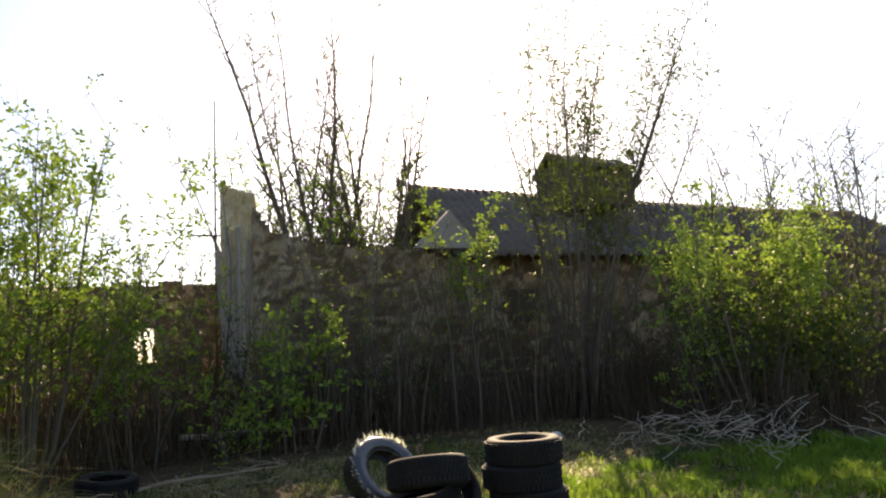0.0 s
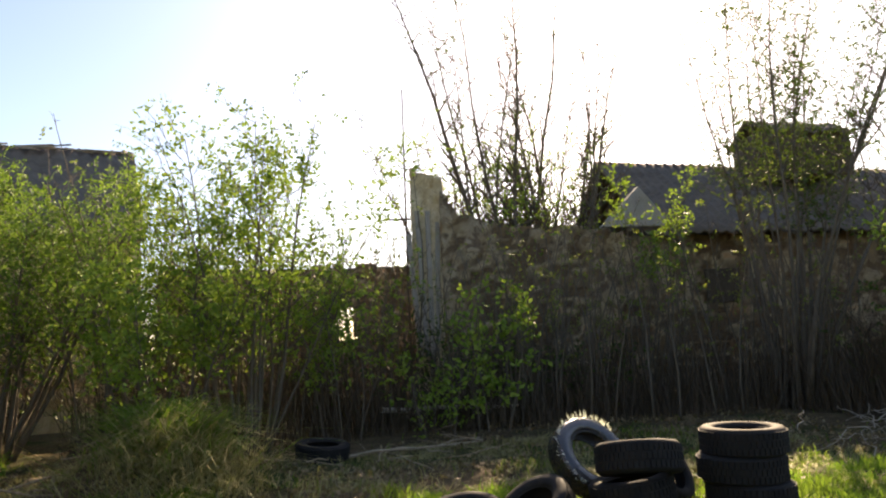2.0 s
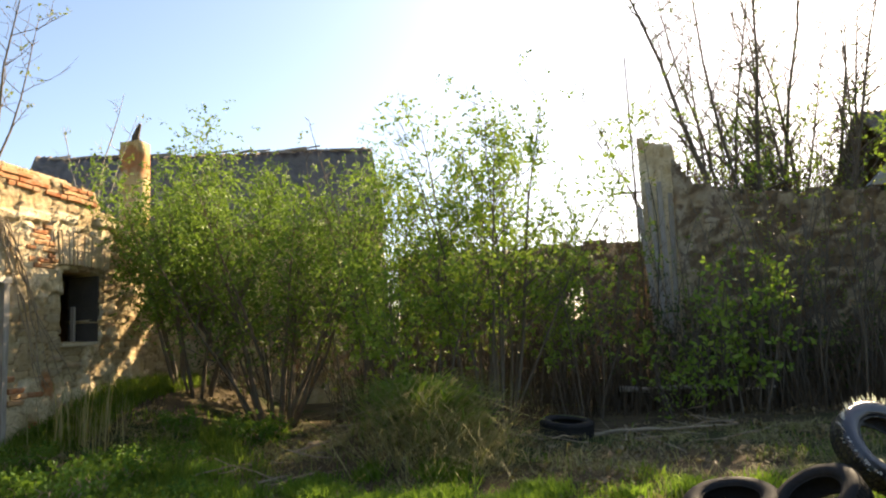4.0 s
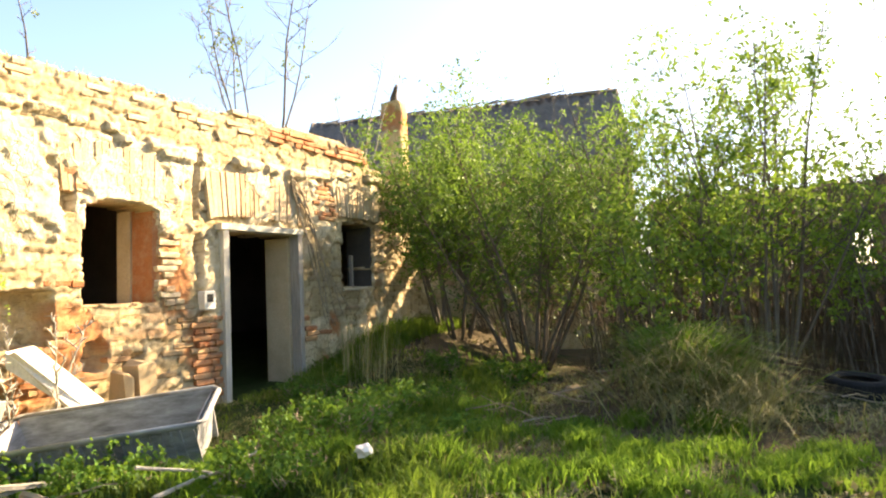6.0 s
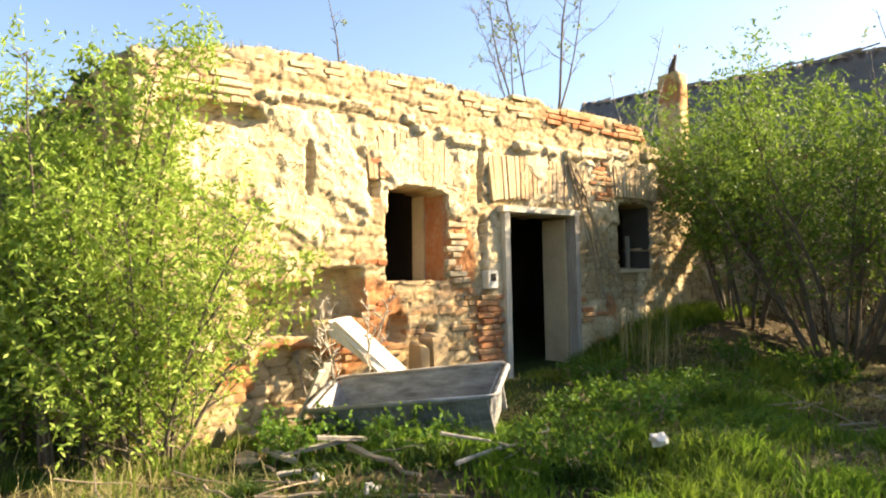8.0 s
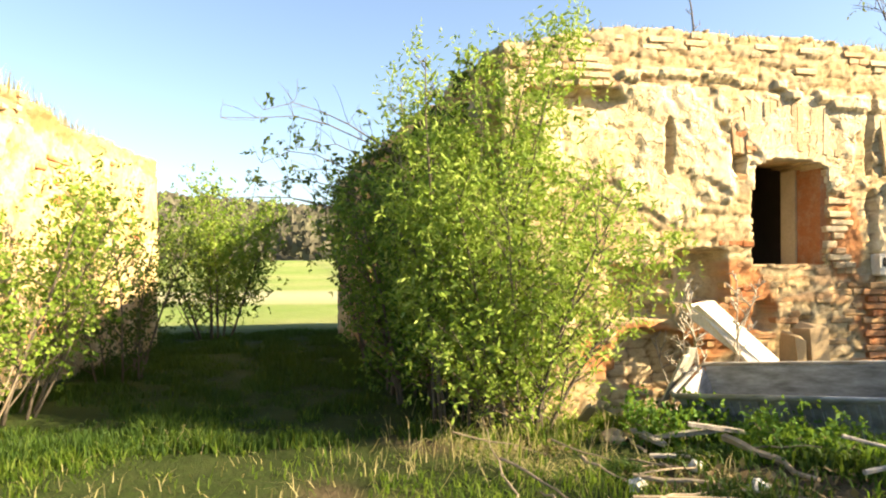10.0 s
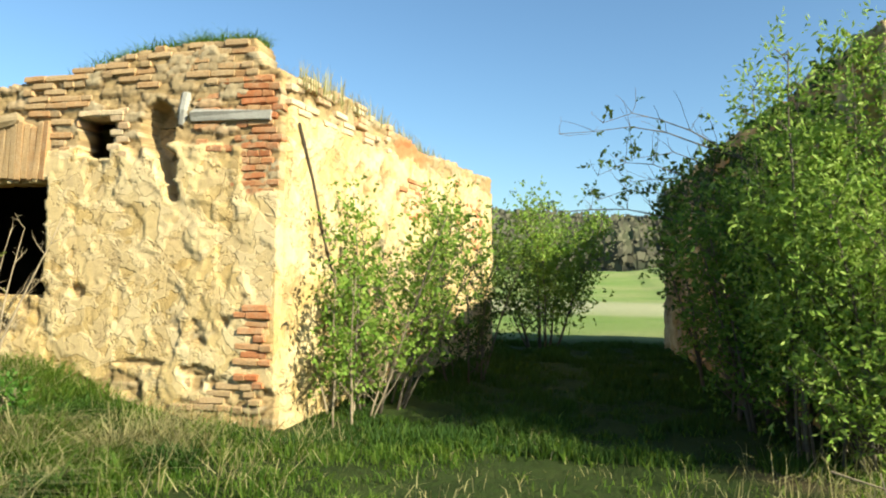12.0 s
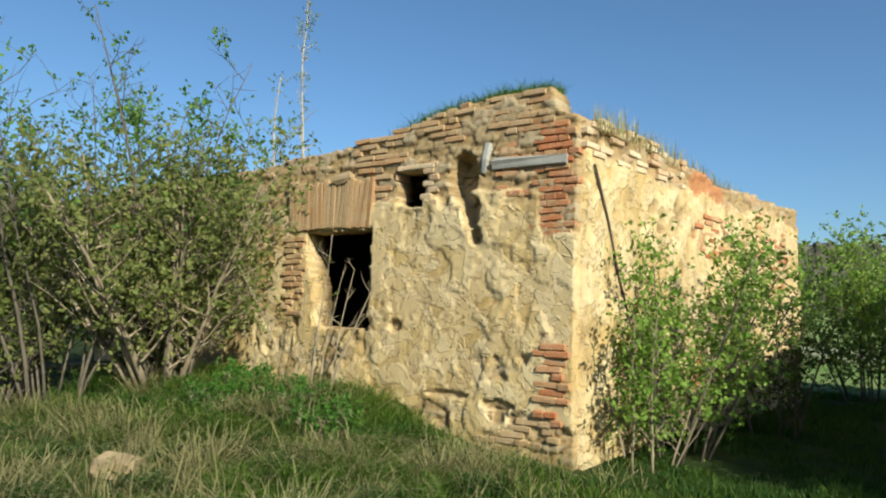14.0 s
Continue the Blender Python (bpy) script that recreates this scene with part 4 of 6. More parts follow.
brick_field(ruin_a, *FA, 2.3, 2.72, 1.1, 1.75, M_BRICK, 6, 0.7, 0.065)
brick_field(ruin_a, *FA, 2.5, 2.76, 2.42, 2.9, M_BRICK, 7, 0.8)
brick_field(ruin_a, *FA, 3.7, 3.98, 1.5, 2.66, M_BRICK_PALE, 8, 0.75)
brick_field(ruin_a, *FA, 5.5, 7.85, 3.74, 4.0, M_BRICK, 9, 0.9, 0.07, top=lambda u: a_top(u) + 0.0)
brick_field(ruin_a, *FA, 0.75, 2.3, 3.74, 4.02, M_BRICK_PALE, 10, 0.6, 0.06, top=lambda u: a_top(u) - 0.01)
brick_field(ruin_a, *FA, 2.7, 5.5, 3.6, 4.0, M_BRICK_PALE, 11, 0.22, 0.06, top=lambda u: a_top(u) + 0.03)
brick_field(ruin_a, *FA, 0.1, 1.15, 3.25, 3.58, M_BRICK_PALE, 12, 0.95, 0.075)
brick_field(ruin_a, *FA, 0.9, 2.4, 0.2, 0.75, M_BRICK, 13, 0.45, 0.06)
brick_field(ruin_a, *FA, 6.5, 7.0, 2.7, 3.25, M_BRICK, 14, 0.7)
brick_field(ruin_a, *FA, 6.2, 6.9, 0.5, 1.2, M_BRICK, 15, 0.3, 0.075)
by = lambda y: y - B0
bt = lambda u: b_top(u) + 0.05
brick_field(ruin_b, *FB, by(-4.15), by(-3.68), 2.15, 3.52, M_BRICK, 21, 0.97, 0.066, jog=0.005)
brick_field(ruin_b, *FB, by(-4.6), by(-4.15), 2.75, 3.5, M_BRICK, 22, 0.6, 0.07)
brick_field(ruin_b, *FB, by(-4.05), by(-3.7), 0.35, 1.15, M_BRICK, 23, 0.8, 0.10, jog=0.02)
brick_field(ruin_b, *FB, by(-4.85), by(-3.75), 0.1, 0.4, M_BRICK_EARTH, 24, 0.6, 0.08)
brick_field(ruin_b, *FB, by(-5.8), by(-3.9), 3.45, 4.0, M_BRICK_EARTH, 25, 0.72, 0.075, top=bt)
brick_field(ruin_b, *FB, by(-6.75), by(-5.9), 3.2, 3.8, M_BRICK_EARTH, 26, 0.75, 0.075, top=bt)
brick_field(ruin_b, *FB, by(-6.4), by(-6.1), 2.25, 3.1, M_BRICK_EARTH, 27, 0.85, 0.075)
brick_field(ruin_b, *FB, by(-8.0), by(-7.62), 1.35, 2.4, M_BRICK_EARTH, 28, 0.85, 0.11, 0.2)
soldier_arch(ruin_b, *FB, by(-7.95), by(-6.42), 2.48, 0.66, M_BRICK_EARTH, 29, 0.03, 0.11)
brick_field(ruin_b, *FB, by(-5.6), by(-5.42), 2.72, 3.2, M_BRICK_PALE, 30, 1.0, 0.10, 0.16)
brick_field(ruin_b, *FB, by(-6.1), by(-5.42), 3.17, 3.24, M_BRICK_PALE, 31, 1.0, 0.10)
FS = ((BC[0] - 0.06, BC[1]), (-14.6, -2.72))
brick_field(ruin_b, *FS, 0.0, 2.4, 3.15, 3.55, M_BRICK_PALE, 32, 0.45, 0.085, top=lambda u: bs_top(u) + 0.03)
brick_field(ruin_b, *FS, 2.7, 3.8, 2.3, 2.9, M_BRICK, 33, 0.7, 0.085)
brick_field(ruin_b, *FS, 5.0, 6.6, 2.0, 3.2, M_BRICK, 34, 0.35, 0.085)


# ---- joinery and fixtures of the long house ----
door = thing("door_frame", (AX, 0, 0), "weathered pale wooden door frame without its door", "door frame", kind="structure")
part("post", MB().box((0.16, 0.085, 2.65), pose(0.06, AY + 4.65, 1.12), 0.01, 0.006), M_WOOD_PALE, door)
part("post", MB().box((0.16, 0.085, 2.65), pose(0.06, AY + 6.06, 1.12), 0.01, 0.006), M_WOOD_GREY, door)
part("lintel", MB().box((0.18, 1.56, 0.09), pose(0.06, AY + 5.35, 2.47, 0.6), 0.01, 0.006), M_WOOD_PALE, door)
part("reveal", MB().box((0.42, 0.05, 2.5), pose(-0.25, AY + 6.0, 1.15, 0, 0, 3), 0.01, 0.008), M_PLASTER, door, "pale plastered side of the doorway")
win = thing("window_1", (AX, 0, 0), "empty arched window opening with broken brick sides", "window", kind="structure")
part("reveal", MB().box((0.2, 0.04, 1.12), pose(-0.42, AY + 3.6, 2.05, 0, 0, 8), 0.01, 0.008), M_PLASTER, win)
part("jamb", MB().box((0.5, 0.07, 1.2), pose(-0.23, AY + 3.69, 2.08, 0, 0, 4), 0.02, 0.03), M_BRICK, win, "broken orange brick jamb")
part("sill", MB().box((0.5, 0.98, 0.06), pose(-0.2, AY + 3.22, 1.5), 0.015, 0.012), M_BRICK_EARTH, win, "broken brick sill")
win = thing("window_2", (AX, 0, 0), "small empty window with a grey wooden mullion", "window", kind="structure")
# The jamb's shade is in its dark colour.
part("jamb", MB().box((0.5, 0.05, 1.06), pose(-0.24, AY + 8.0, 2.19), 0.015, 0.012), M_ROOM_SHADE, win, "jamb darkened in colour for the opening's shade")
part("mullion", MB().box((0.06, 0.05, 0.55), pose(-0.25, AY + 7.78, 1.94), 0.01, 0.004), M_WOOD_GREY, win)
part("sill", MB().box((0.10, 0.85, 0.05), pose(0.03, AY + 7.58, 1.63), 0.012, 0.012), M_PLASTER, win)

meter = thing("meter_box", (AX + 0.1, AY + 4.35, 1.53), "small pale grey electric meter box on the wall", "meter box")
case = part("case", MB().box((0.12, 0.17, 0.24), None, 0.015), M_WHITE, meter)
part("window", MB().box((0.02, 0.09, 0.10), pose(0.058, 0.0, 0.03), 0.004), M_RUBBER, case, "dark meter window")

# dead creeper slanting over the plaster beside the doorway
rnd = random.Random(8)
vine = thing("dead_creeper", (AX + 0.12, AY + 5.95, 3.25), "bare grey dead creeper clinging to the plaster", "creeper")
for k in range(7):
    p = [Vector((0.0, rnd.uniform(-0.05, 0.1), rnd.uniform(-0.1, 0.05)))]
    for s in range(9):
        p.append(p[-1] + Vector((rnd.uniform(-0.008, 0.012), 0.11 + rnd.uniform(-0.09, 0.09), -0.24 + rnd.uniform(-0.05, 0.05))))
    part("stem", MB().tube(p, [0.014 - 0.001 * i for i in range(10)], 4), M_STICK, vine)


# ---- old zinc trough by the doorway ----
def trough(at, turn):
    """An open sheet-metal trough with a folded rim and ribs pressed into its side."""
    t = thing("metal_trough", at, "dented grey zinc trough lying tilted in the nettles", "trough", turn=turn)
    L, W, H, th = 1.76, 0.66, 0.42, 0.02
    part("bottom", MB().box((L - 0.3, W - 0.16, th), pose(0, 0, 0.01), 0.004), M_ZINC, t)
    for sy in (-1, 1):
        side = part("side", MB().box((L - 0.16, th, H), pose(0, sy * (W / 2 - 0.05), H / 2, -sy * 8), 0.004), M_ZINC, t)
        for k in range(19):
            part("rib", MB().tube([(-L / 2 + 0.2 + k * 0.076, sy * (W / 2 - 0.065), 0.04), (-L / 2 + 0.2 + k * 0.076, sy * (W / 2 - 0.008), H - 0.03)], [0.019, 0.019], 5), M_ZINC, side)
    for sx in (-1, 1):
        part("end", MB().box((th, W - 0.08, H), pose(sx * (L / 2 - 0.1), 0, H / 2, 0, sx * 11), 0.004), M_ZINC, t)
    c = [(-L / 2 + 0.06, -W / 2), (L / 2 - 0.06, -W / 2), (L / 2, -W / 2 + 0.06), (L / 2, W / 2 - 0.06), (L / 2 - 0.06, W / 2), (-L / 2 + 0.06, W / 2), (-L / 2, W / 2 - 0.06), (-L / 2, -W / 2 + 0.06), (-L / 2 + 0.06, -W / 2)]
    part("rim", MB().tube([(x, y, H) for x, y in c], [0.026] * 9, 7), M_ZINC, t, "folded rim", True)
    return t


trough((-5.79, 3.88, 0.17), (18, -6, 33))

slab = thing("plaster_slab", (-6.8, 4.0, 0.74), "white slab of board leaning on the broken wall", "slab", turn=(0, 0, 0))
part("board", MB().box((0.9, 0.33, 0.13), pose(0, 0, 0.08, 10, 42, 40), 0.045, 0.04), M_WHITE, slab)
boards = [(-6.6, 3.35, 0.5, 0.55, 70, 10), (-6.55, 3.22, 0.48, 0.5, 62, 25)]
for x, y, z, ln, tilt, yaw in boards:
    b = thing("broken_board", (x, y, z), "short broken grey board leaning by the trough", "board", group="broken boards")
    part("board", MB().box((ln, 0.09, 0.025), pose(0, 0, 0, 0, -tilt, yaw), 0.004, 0.004), M_WOOD_PALE, b)
for y, h in ((4.78, 0.55), (5.0, 0.72)):
    b = thing("stone_block", (-6.95, y, 0.45), "upright rough buff stone block against the wall", "stone", group="stone blocks")
    part("block", MB().box((0.28, 0.1 + 0.4 * (h - 0.5), h), pose(0, 0, 0.1, 3, 4), 0.03, 0.03, rnd), M_STONE, b)


# ---- tyres ----
def tyre(at, turn, label, r=0.31, w=0.2, mat=None, group="tyres"):
    """A car tyre: rounded carcass with a bead hole and tread blocks."""
    t = thing("tyre", at, label, "tyre", group, turn=turn)
    prof = [(r * 0.60, -w * 0.36), (r * 0.70, -w * 0.5), (r * 0.90, -w * 0.5), (r * 0.975, -w * 0.40), (r * 0.985, 0), (r * 0.975, w * 0.40), (r * 0.90, w * 0.5), (r * 0.70, w * 0.5), (r * 0.60, w * 0.36),
            (r * 0.63, w * 0.30), (r * 0.86, w * 0.38), (r * 0.90, 0), (r * 0.86, -w * 0.38), (r * 0.63, -w * 0.30)]
    carcass = part("carcass", MB().revolve(prof, 44), mat or M_RUBBER, t, smooth=True)
    tread = MB()
    for k in range(52):
        for row, off in ((-0.27, 0.0), (0.0, 0.5), (0.27, 0.0)):
            a = 2 * math.pi * (k + off) / 52
            tread.box((0.012, 0.028, w * 0.22), pose(r * 0.985 * math.cos(a), r * 0.985 * math.sin(a), row * w, 0, 0, math.degrees(a)))
    part("tread", tread, mat or M_RUBBER, carcass)
    part("bead", MB().revolve([(r * 0.59, w * 0.33), (r * 0.62, w * 0.31), (r * 0.63, w * 0.37), (r * 0.605, w * 0.385)], 44), mat or M_RUBBER, carcass, smooth=True)
    return t


g0 = float(gz(2.9, 5.0))
for k, (dx, dy, s) in enumerate(((0, 0, 1), (0.02, -0.015, 0.99), (-0.015, 0.01, 1.0), (0.01, 0.0, 0.98))):
    tyre((2.87 + dx, 5.03 + dy, g0 + 0.07 + 0.192 * k), (0, 0, 20 * k), "worn black car tyre in an upright stack", 0.32 * s, 0.2, group="stacked tyres")
tyre((2.0, 4.95, 0.63), (-13, 3, 0), "black car tyre lying tilted on other tyres", 0.31, 0.22)
tyre((2.0, 5.1, 0.38), (-8, -3, 40), "black car tyre lying under another", 0.31, 0.21)
tyre((1.98, 4.98, 0.18), (2, 2, 70), "black car tyre at the bottom of the pile", 0.32, 0.21)
wet = tyre((1.86, 5.55, 0.55), (50, 22, 5), "wet torn tyre glistening against the sun", 0.34, 0.2, M_WET)
# Small white triangles along the rim imitate its bright reflection.
glint, rnd = MB(), random.Random(3)
for k in range(70):
    a = radians(60 + 190 * k / 70)
    r0, r1, z = 0.325, 0.345 + rnd.uniform(0.0, 0.035), rnd.uniform(0.05, 0.11)
    p = len(glint.v)
    glint.v += [Vector((r0 * math.cos(a - 0.03), r0 * math.sin(a - 0.03), z)), Vector((r0 * math.cos(a + 0.03), r0 * math.sin(a + 0.03), z)), Vector((r1 * math.cos(a), r1 * math.sin(a), z + rnd.uniform(0, 0.03)))]
    glint.f.append((p, p + 1, p + 2))
part("frayed_cord", glint, M_GLINT, wet, "white flecks standing for the glint on the wet rim")
tyre((2.5, 5.55, 0.40), (62, 10, 35), "small black tyre leaning on the stack", 0.27, 0.17)
tyre((1.25, 5.1, 0.28), (30, -20, -40), "black car tyre leaning in the pile", 0.31, 0.2)
tyre((0.78, 5.4, 0.2), (10, -8, 0), "black car tyre lying in the grass by the pile", 0.32, 0.2)
tyre((-0.30, 9.2, float(gz(-0.30, 9.2)) + 0.13), (5, 4, 0), "single black tyre lying on bare earth", 0.34, 0.2)


# ---- trees and bushes ----
def on_ground(x, y):
    return (x, y, float(gz(x, y)))


plant("willow", "broad fresh green willow bush against the old house", "bush", on_ground(-4.9, 10.9), 4.2, 3.1, 16, 38000, 0.064, M_LEAF_WILLOW, M_BARK, 1, 0.34, radius=0.04, branches=15, scatter=0.17, long=2.6, twig=0.75)
plant("willow", "dense green willow beside the ruined front wall", "bush", on_ground(-6.2, 10.7), 3.6, 2.0, 10, 19000, 0.064, M_LEAF_WILLOW, M_BARK, 2, 0.3, radius=0.035, branches=12, scatter=0.16, long=2.6, twig=0.8)
plant("willow", "spreading green willow between the old house and the young tree", "bush", on_ground(-3.0, 11.4), 3.9, 2.0, 11, 8500, 0.064, M_LEAF_WILLOW, M_BARK, 59, 0.32, radius=0.03, branches=12, scatter=0.17, long=2.6, twig=0.8)
plant("young_tree", "leafy young tree with yellow-green spring leaves", "tree", on_ground(-1.35, 10.1), 4.6, 2.9, 15, 12500, 0.066, M_LEAF_FRESH, M_BARK, 3, 0.3, radius=0.03, branches=13, scatter=0.13, twig=0.75)
plant("young_tree", "low bright leafy sapling beside the heap", "tree", on_ground(-2.2, 9.2), 2.8, 1.3, 8, 4600, 0.068, M_LEAF_FRESH, M_BARK, 4, 0.42, radius=0.02, scatter=0.12)
plant("young_tree", "slender leafy sapling at the edge of the thicket", "tree", on_ground(0.0, 10.9), 3.1, 1.5, 6, 3000, 0.066, M_LEAF_FRESH, M_BARK, 5, 0.3, radius=0.02, scatter=0.13)
plant("elder_bush", "dense light green elder at the lit house corner", "bush", on_ground(-6.8, 1.75), 2.25, 1.4, 16, 34000, 0.058, M_LEAF_LIME, M_BARK, 6, 0.10, radius=0.022, branches=14, scatter=0.15, twig=0.95, long=3.2)
plant("elder_bush", "upright feathery elder shoots climbing the house corner", "bush", on_ground(-7.1, 1.35), 3.75, 0.6, 14, 24000, 0.06, M_LEAF_LIME, M_BARK, 58, 0.3, radius=0.02, branches=13, scatter=0.12, twig=0.9, long=3.2)
plant("elder_bush", "shaded green elder growing up the end wall", "bush", on_ground(-8.2, 1.2), 2.6, 0.95, 9, 13000, 0.055, M_LEAF_WILLOW, M_BARK, 7, 0.1, radius=0.025, branches=11, scatter=0.14)
plant("elder_bush", "shaded green elder along the end wall", "bush", on_ground(-10.6, 1.1), 2.7, 0.8, 7, 6000, 0.055, M_LEAF_WILLOW, M_BARK, 57, 0.1, radius=0.025, branches=10, scatter=0.13)


def arching_bush():
    """Long shoots that climb the wall and arch out over the lane, with sparse young leaves."""
    rnd, rng = random.Random(8), np.random.RandomState(8)
    t = thing("arching_bush", on_ground(-8.9, 0.95), "long arching shoots with sparse young leaves", "bush")
    spots = []
    for k in range(9):
        wood = MB()
        top, reach, side = rnd.uniform(2.2, 3.6), rnd.uniform(0.8, 2.0), rnd.uniform(-0.8, 0.8)
        pts = [Vector((side * 0.3, rnd.uniform(-0.1, 0.1), -0.1)), Vector((side * 0.5, 0.05, top * 0.45)), Vector((side * 0.8, 0.0, top * 0.8))]
        for f in (0.2, 0.4, 0.6, 0.8, 1.0):
            pts.append(Vector((side * (0.8 + 0.4 * f) + rnd.uniform(-0.06, 0.06), -reach * f, top * 0.8 + 0.65 * math.sin(f * 2.2) * (0.5 + 0.3 * k / 9) + rnd.uniform(-0.05, 0.05))))
        wood.tube(pts, [0.014, 0.012, 0.010, 0.008, 0.007, 0.005, 0.004, 0.003], 5, False)
        for p in pts[3:]:
            for q in range(2):
                tw = limb(rnd, p, (rnd.uniform(-1, 1), rnd.uniform(-1, 0.3), rnd.uniform(0, 1.2)), rnd.uniform(0.15, 0.45), 3, 0.3)
                wood.tube(tw, [0.004, 0.003, 0.0025, 0.002], 3, False)
                spots += [tuple(v) for v in tw[1:]]
        part("shoot", wood, M_BARK, t)
    crown = new("crown", leaves_mesh("crown", spots, 0.035, 620, 0.06, M_LEAF_DARK, rng))
    crown.parent = t


arching_bush()
plant("elder_bush", "green elder against the sunlit lane wall", "bush", on_ground(-8.35, -2.95), 2.35, 1.35, 9, 7500, 0.055, M_LEAF_FRESH, M_BARK, 9, 0.1, radius=0.018, branches=10, scatter=0.12, lean=(0, 0.2))
plant("elder_bush", "low green shoots at the foot of the lane wall", "bush", on_ground(-7.75, -3.1), 1.7, 0.7, 6, 1900, 0.055, M_LEAF_FRESH, M_STICK, 10, 0.15, radius=0.012, scatter=0.1)
plant("elder_bush", "tall green bush further down the lane wall", "bush", on_ground(-10.6, -2.4), 2.4, 1.1, 7, 4500, 0.055, M_LEAF_DARK, M_BARK, 11, 0.1, radius=0.02, scatter=0.14)
plant("hazel_bush", "round dark green bush at the lane's end", "bush", on_ground(-15.6, -1.7), 3.0, 1.9, 9, 13000, 0.07, M_LEAF_FRESH, M_BARK, 12, 0.15, radius=0.025, scatter=0.18)
plant("apple_bush", "wide olive bush with bare tips by the ochre ruin", "bush", on_ground(-5.9, -8.75), 2.9, 2.4, 16, 22000, 0.066, M_LEAF_DRY, M_STICK, 13, 0.12, radius=0.045, branches=14, scatter=0.17, twig=0.85)
plant("apple_bush", "upright sparse branches with young leaves by the bush", "bush", on_ground(-5.9, -8.6), 4.5, 1.9, 9, 2400, 0.06, M_LEAF_WILLOW, M_BARK, 14, 0.45, radius=0.025, branches=8, scatter=0.06)
plant("apple_bush", "wide olive bush filling the yard's corner", "bush", on_ground(-4.6, -10.4), 3.0, 2.6, 14, 20000, 0.066, M_LEAF_DRY, M_BARK, 63, 0.1, radius=0.03, branches=13, scatter=0.18, twig=0.85)
plant("apple_bush", "upright sparse shoots with young leaves in the corner", "bush", on_ground(-4.9, -9.4), 4.3, 2.2, 9, 2200, 0.06, M_LEAF_WILLOW, M_BARK, 66, 0.45, radius=0.022, branches=8, scatter=0.06)
plant("apple_bush", "green bush filling the yard's corner", "bush", on_ground(-2.6, -11.6), 3.2, 2.6, 12, 14000, 0.075, M_LEAF_WILLOW, M_BARK, 64, 0.05, radius=0.03, branches=12, scatter=0.2, twig=0.85)
plant("dead_shrub", "bleached leafless shrub growing from the rubble", "shrub", on_ground(-6.85, 3.72), 1.5, 0.55, 6, 0, 0.04, M_LEAF_DRY, M_BARK_PALE, 65, 0.45, radius=0.016, branches=9, scatter=0.04, fine=2.0)
plant("bare_bush", "thin bare branches growing up before the dark window", "bush", on_ground(-6.75, -6.95), 2.1, 0.8, 6, 60, 0.04, M_LEAF_DRY, M_STICK, 15, 0.2, radius=0.015, branches=5, scatter=0.04)
plant("birch", "tall bare pale birch behind the ochre ruin", "tree", (-10.9, -11.8, 3.2), 5.6, 0.8, 1, 500, 0.05, M_LEAF_DRY, M_BARK_PALE, 16, 0.25, radius=0.035, branches=30, scatter=0.08, group="birches")
plant("birch", "slim bare birch behind the ochre ruin", "tree", (-10.2, -11.9, 3.2), 3.2, 0.5, 1, 120, 0.05, M_LEAF_DRY, M_BARK_PALE, 17, 0.3, radius=0.035, branches=12, scatter=0.06, group="birches")
plant("roof_sapling", "bare forked sapling rooted on the ruined wall", "tree", (-8.3, 8.32, 3.4), 3.9, 1.7, 6, 420, 0.055, M_LEAF_DRY, M_BARK, 18, 0.4, radius=0.02, branches=9, scatter=0.06, group="roof saplings", fine=1.4)
plant("roof_sapling", "thin bare stem rooted on the ruined wall", "tree", (-8.9, 4.9, 3.5), 2.2, 0.5, 1, 40, 0.05, M_LEAF_DRY, M_BARK, 19, 0.4, radius=0.02, branches=8, scatter=0.05, group="roof saplings")
plant("roof_sapling", "slim bare sapling on the lower end of the wall", "tree", (-7.9, 10.5, 3.3), 2.7, 0.8, 3, 60, 0.05, M_LEAF_DRY, M_BARK_PALE, 20, 0.3, radius=0.015, branches=6, scatter=0.05, group="roof saplings")
# far side of the yard: bare and budding trees over the barn
plant("birch", "tall half bare tree with several stems behind the barn wall", "tree", on_ground(3.9, 15.6), 11.2, 2.4, 9, 3200, 0.055, M_LEAF_DARK, M_BARK, 21, 0.3, (-0.5, 0), 0.075, 22, scatter=0.14, twig=0.8, fine=2.6)
plant("hazel_bush", "tall green hazel thicket behind the barn wall", "bush", on_ground(4.4, 16.3), 5.9, 2.6, 16, 8000, 0.07, M_LEAF_FRESH, M_BARK, 67, 0.35, radius=0.03, branches=14, scatter=0.16, fine=2.0)
for x, y, h, sd in ((3.3, 15.9, 6.6, 71), (5.4, 16.2, 7.0, 72)):
    plant("hazel_bush", "dense upright hazel shoots with small new leaves behind the wall", "bush", on_ground(x, y), h, 2.0, 18, 4200, 0.06, M_LEAF_LIME, M_BARK, sd, 0.45, radius=0.035, branches=13, scatter=0.14, fine=2.8, twig=0.5, group="hazel shoots")
plant("hazel_bush", "dark twiggy bush beside the broken pier", "bush", on_ground(1.05, 15.7), 4.7, 1.0, 8, 900, 0.06, M_LEAF_DARK, M_BARK, 68, 0.3, radius=0.02, branches=14, scatter=0.1, fine=2.0)
plant("birch", "bare tree with upright forks behind the barn wall", "tree", on_ground(5.2, 15.3), 9.4, 2.2, 9, 1300, 0.055, M_LEAF_DARK, M_BARK, 22, 0.35, (0.2, 0), 0.07, 18, scatter=0.12, twig=0.85, fine=2.6)
plant("birch", "thin stemmed tree behind the broken pier", "tree", on_ground(2.7, 15.9), 7.6, 0.6, 4, 900, 0.06, M_LEAF_DARK, M_BARK, 23, 0.35, (-0.2, 0), 0.035, 16, fine=2.2, scatter=0.12)
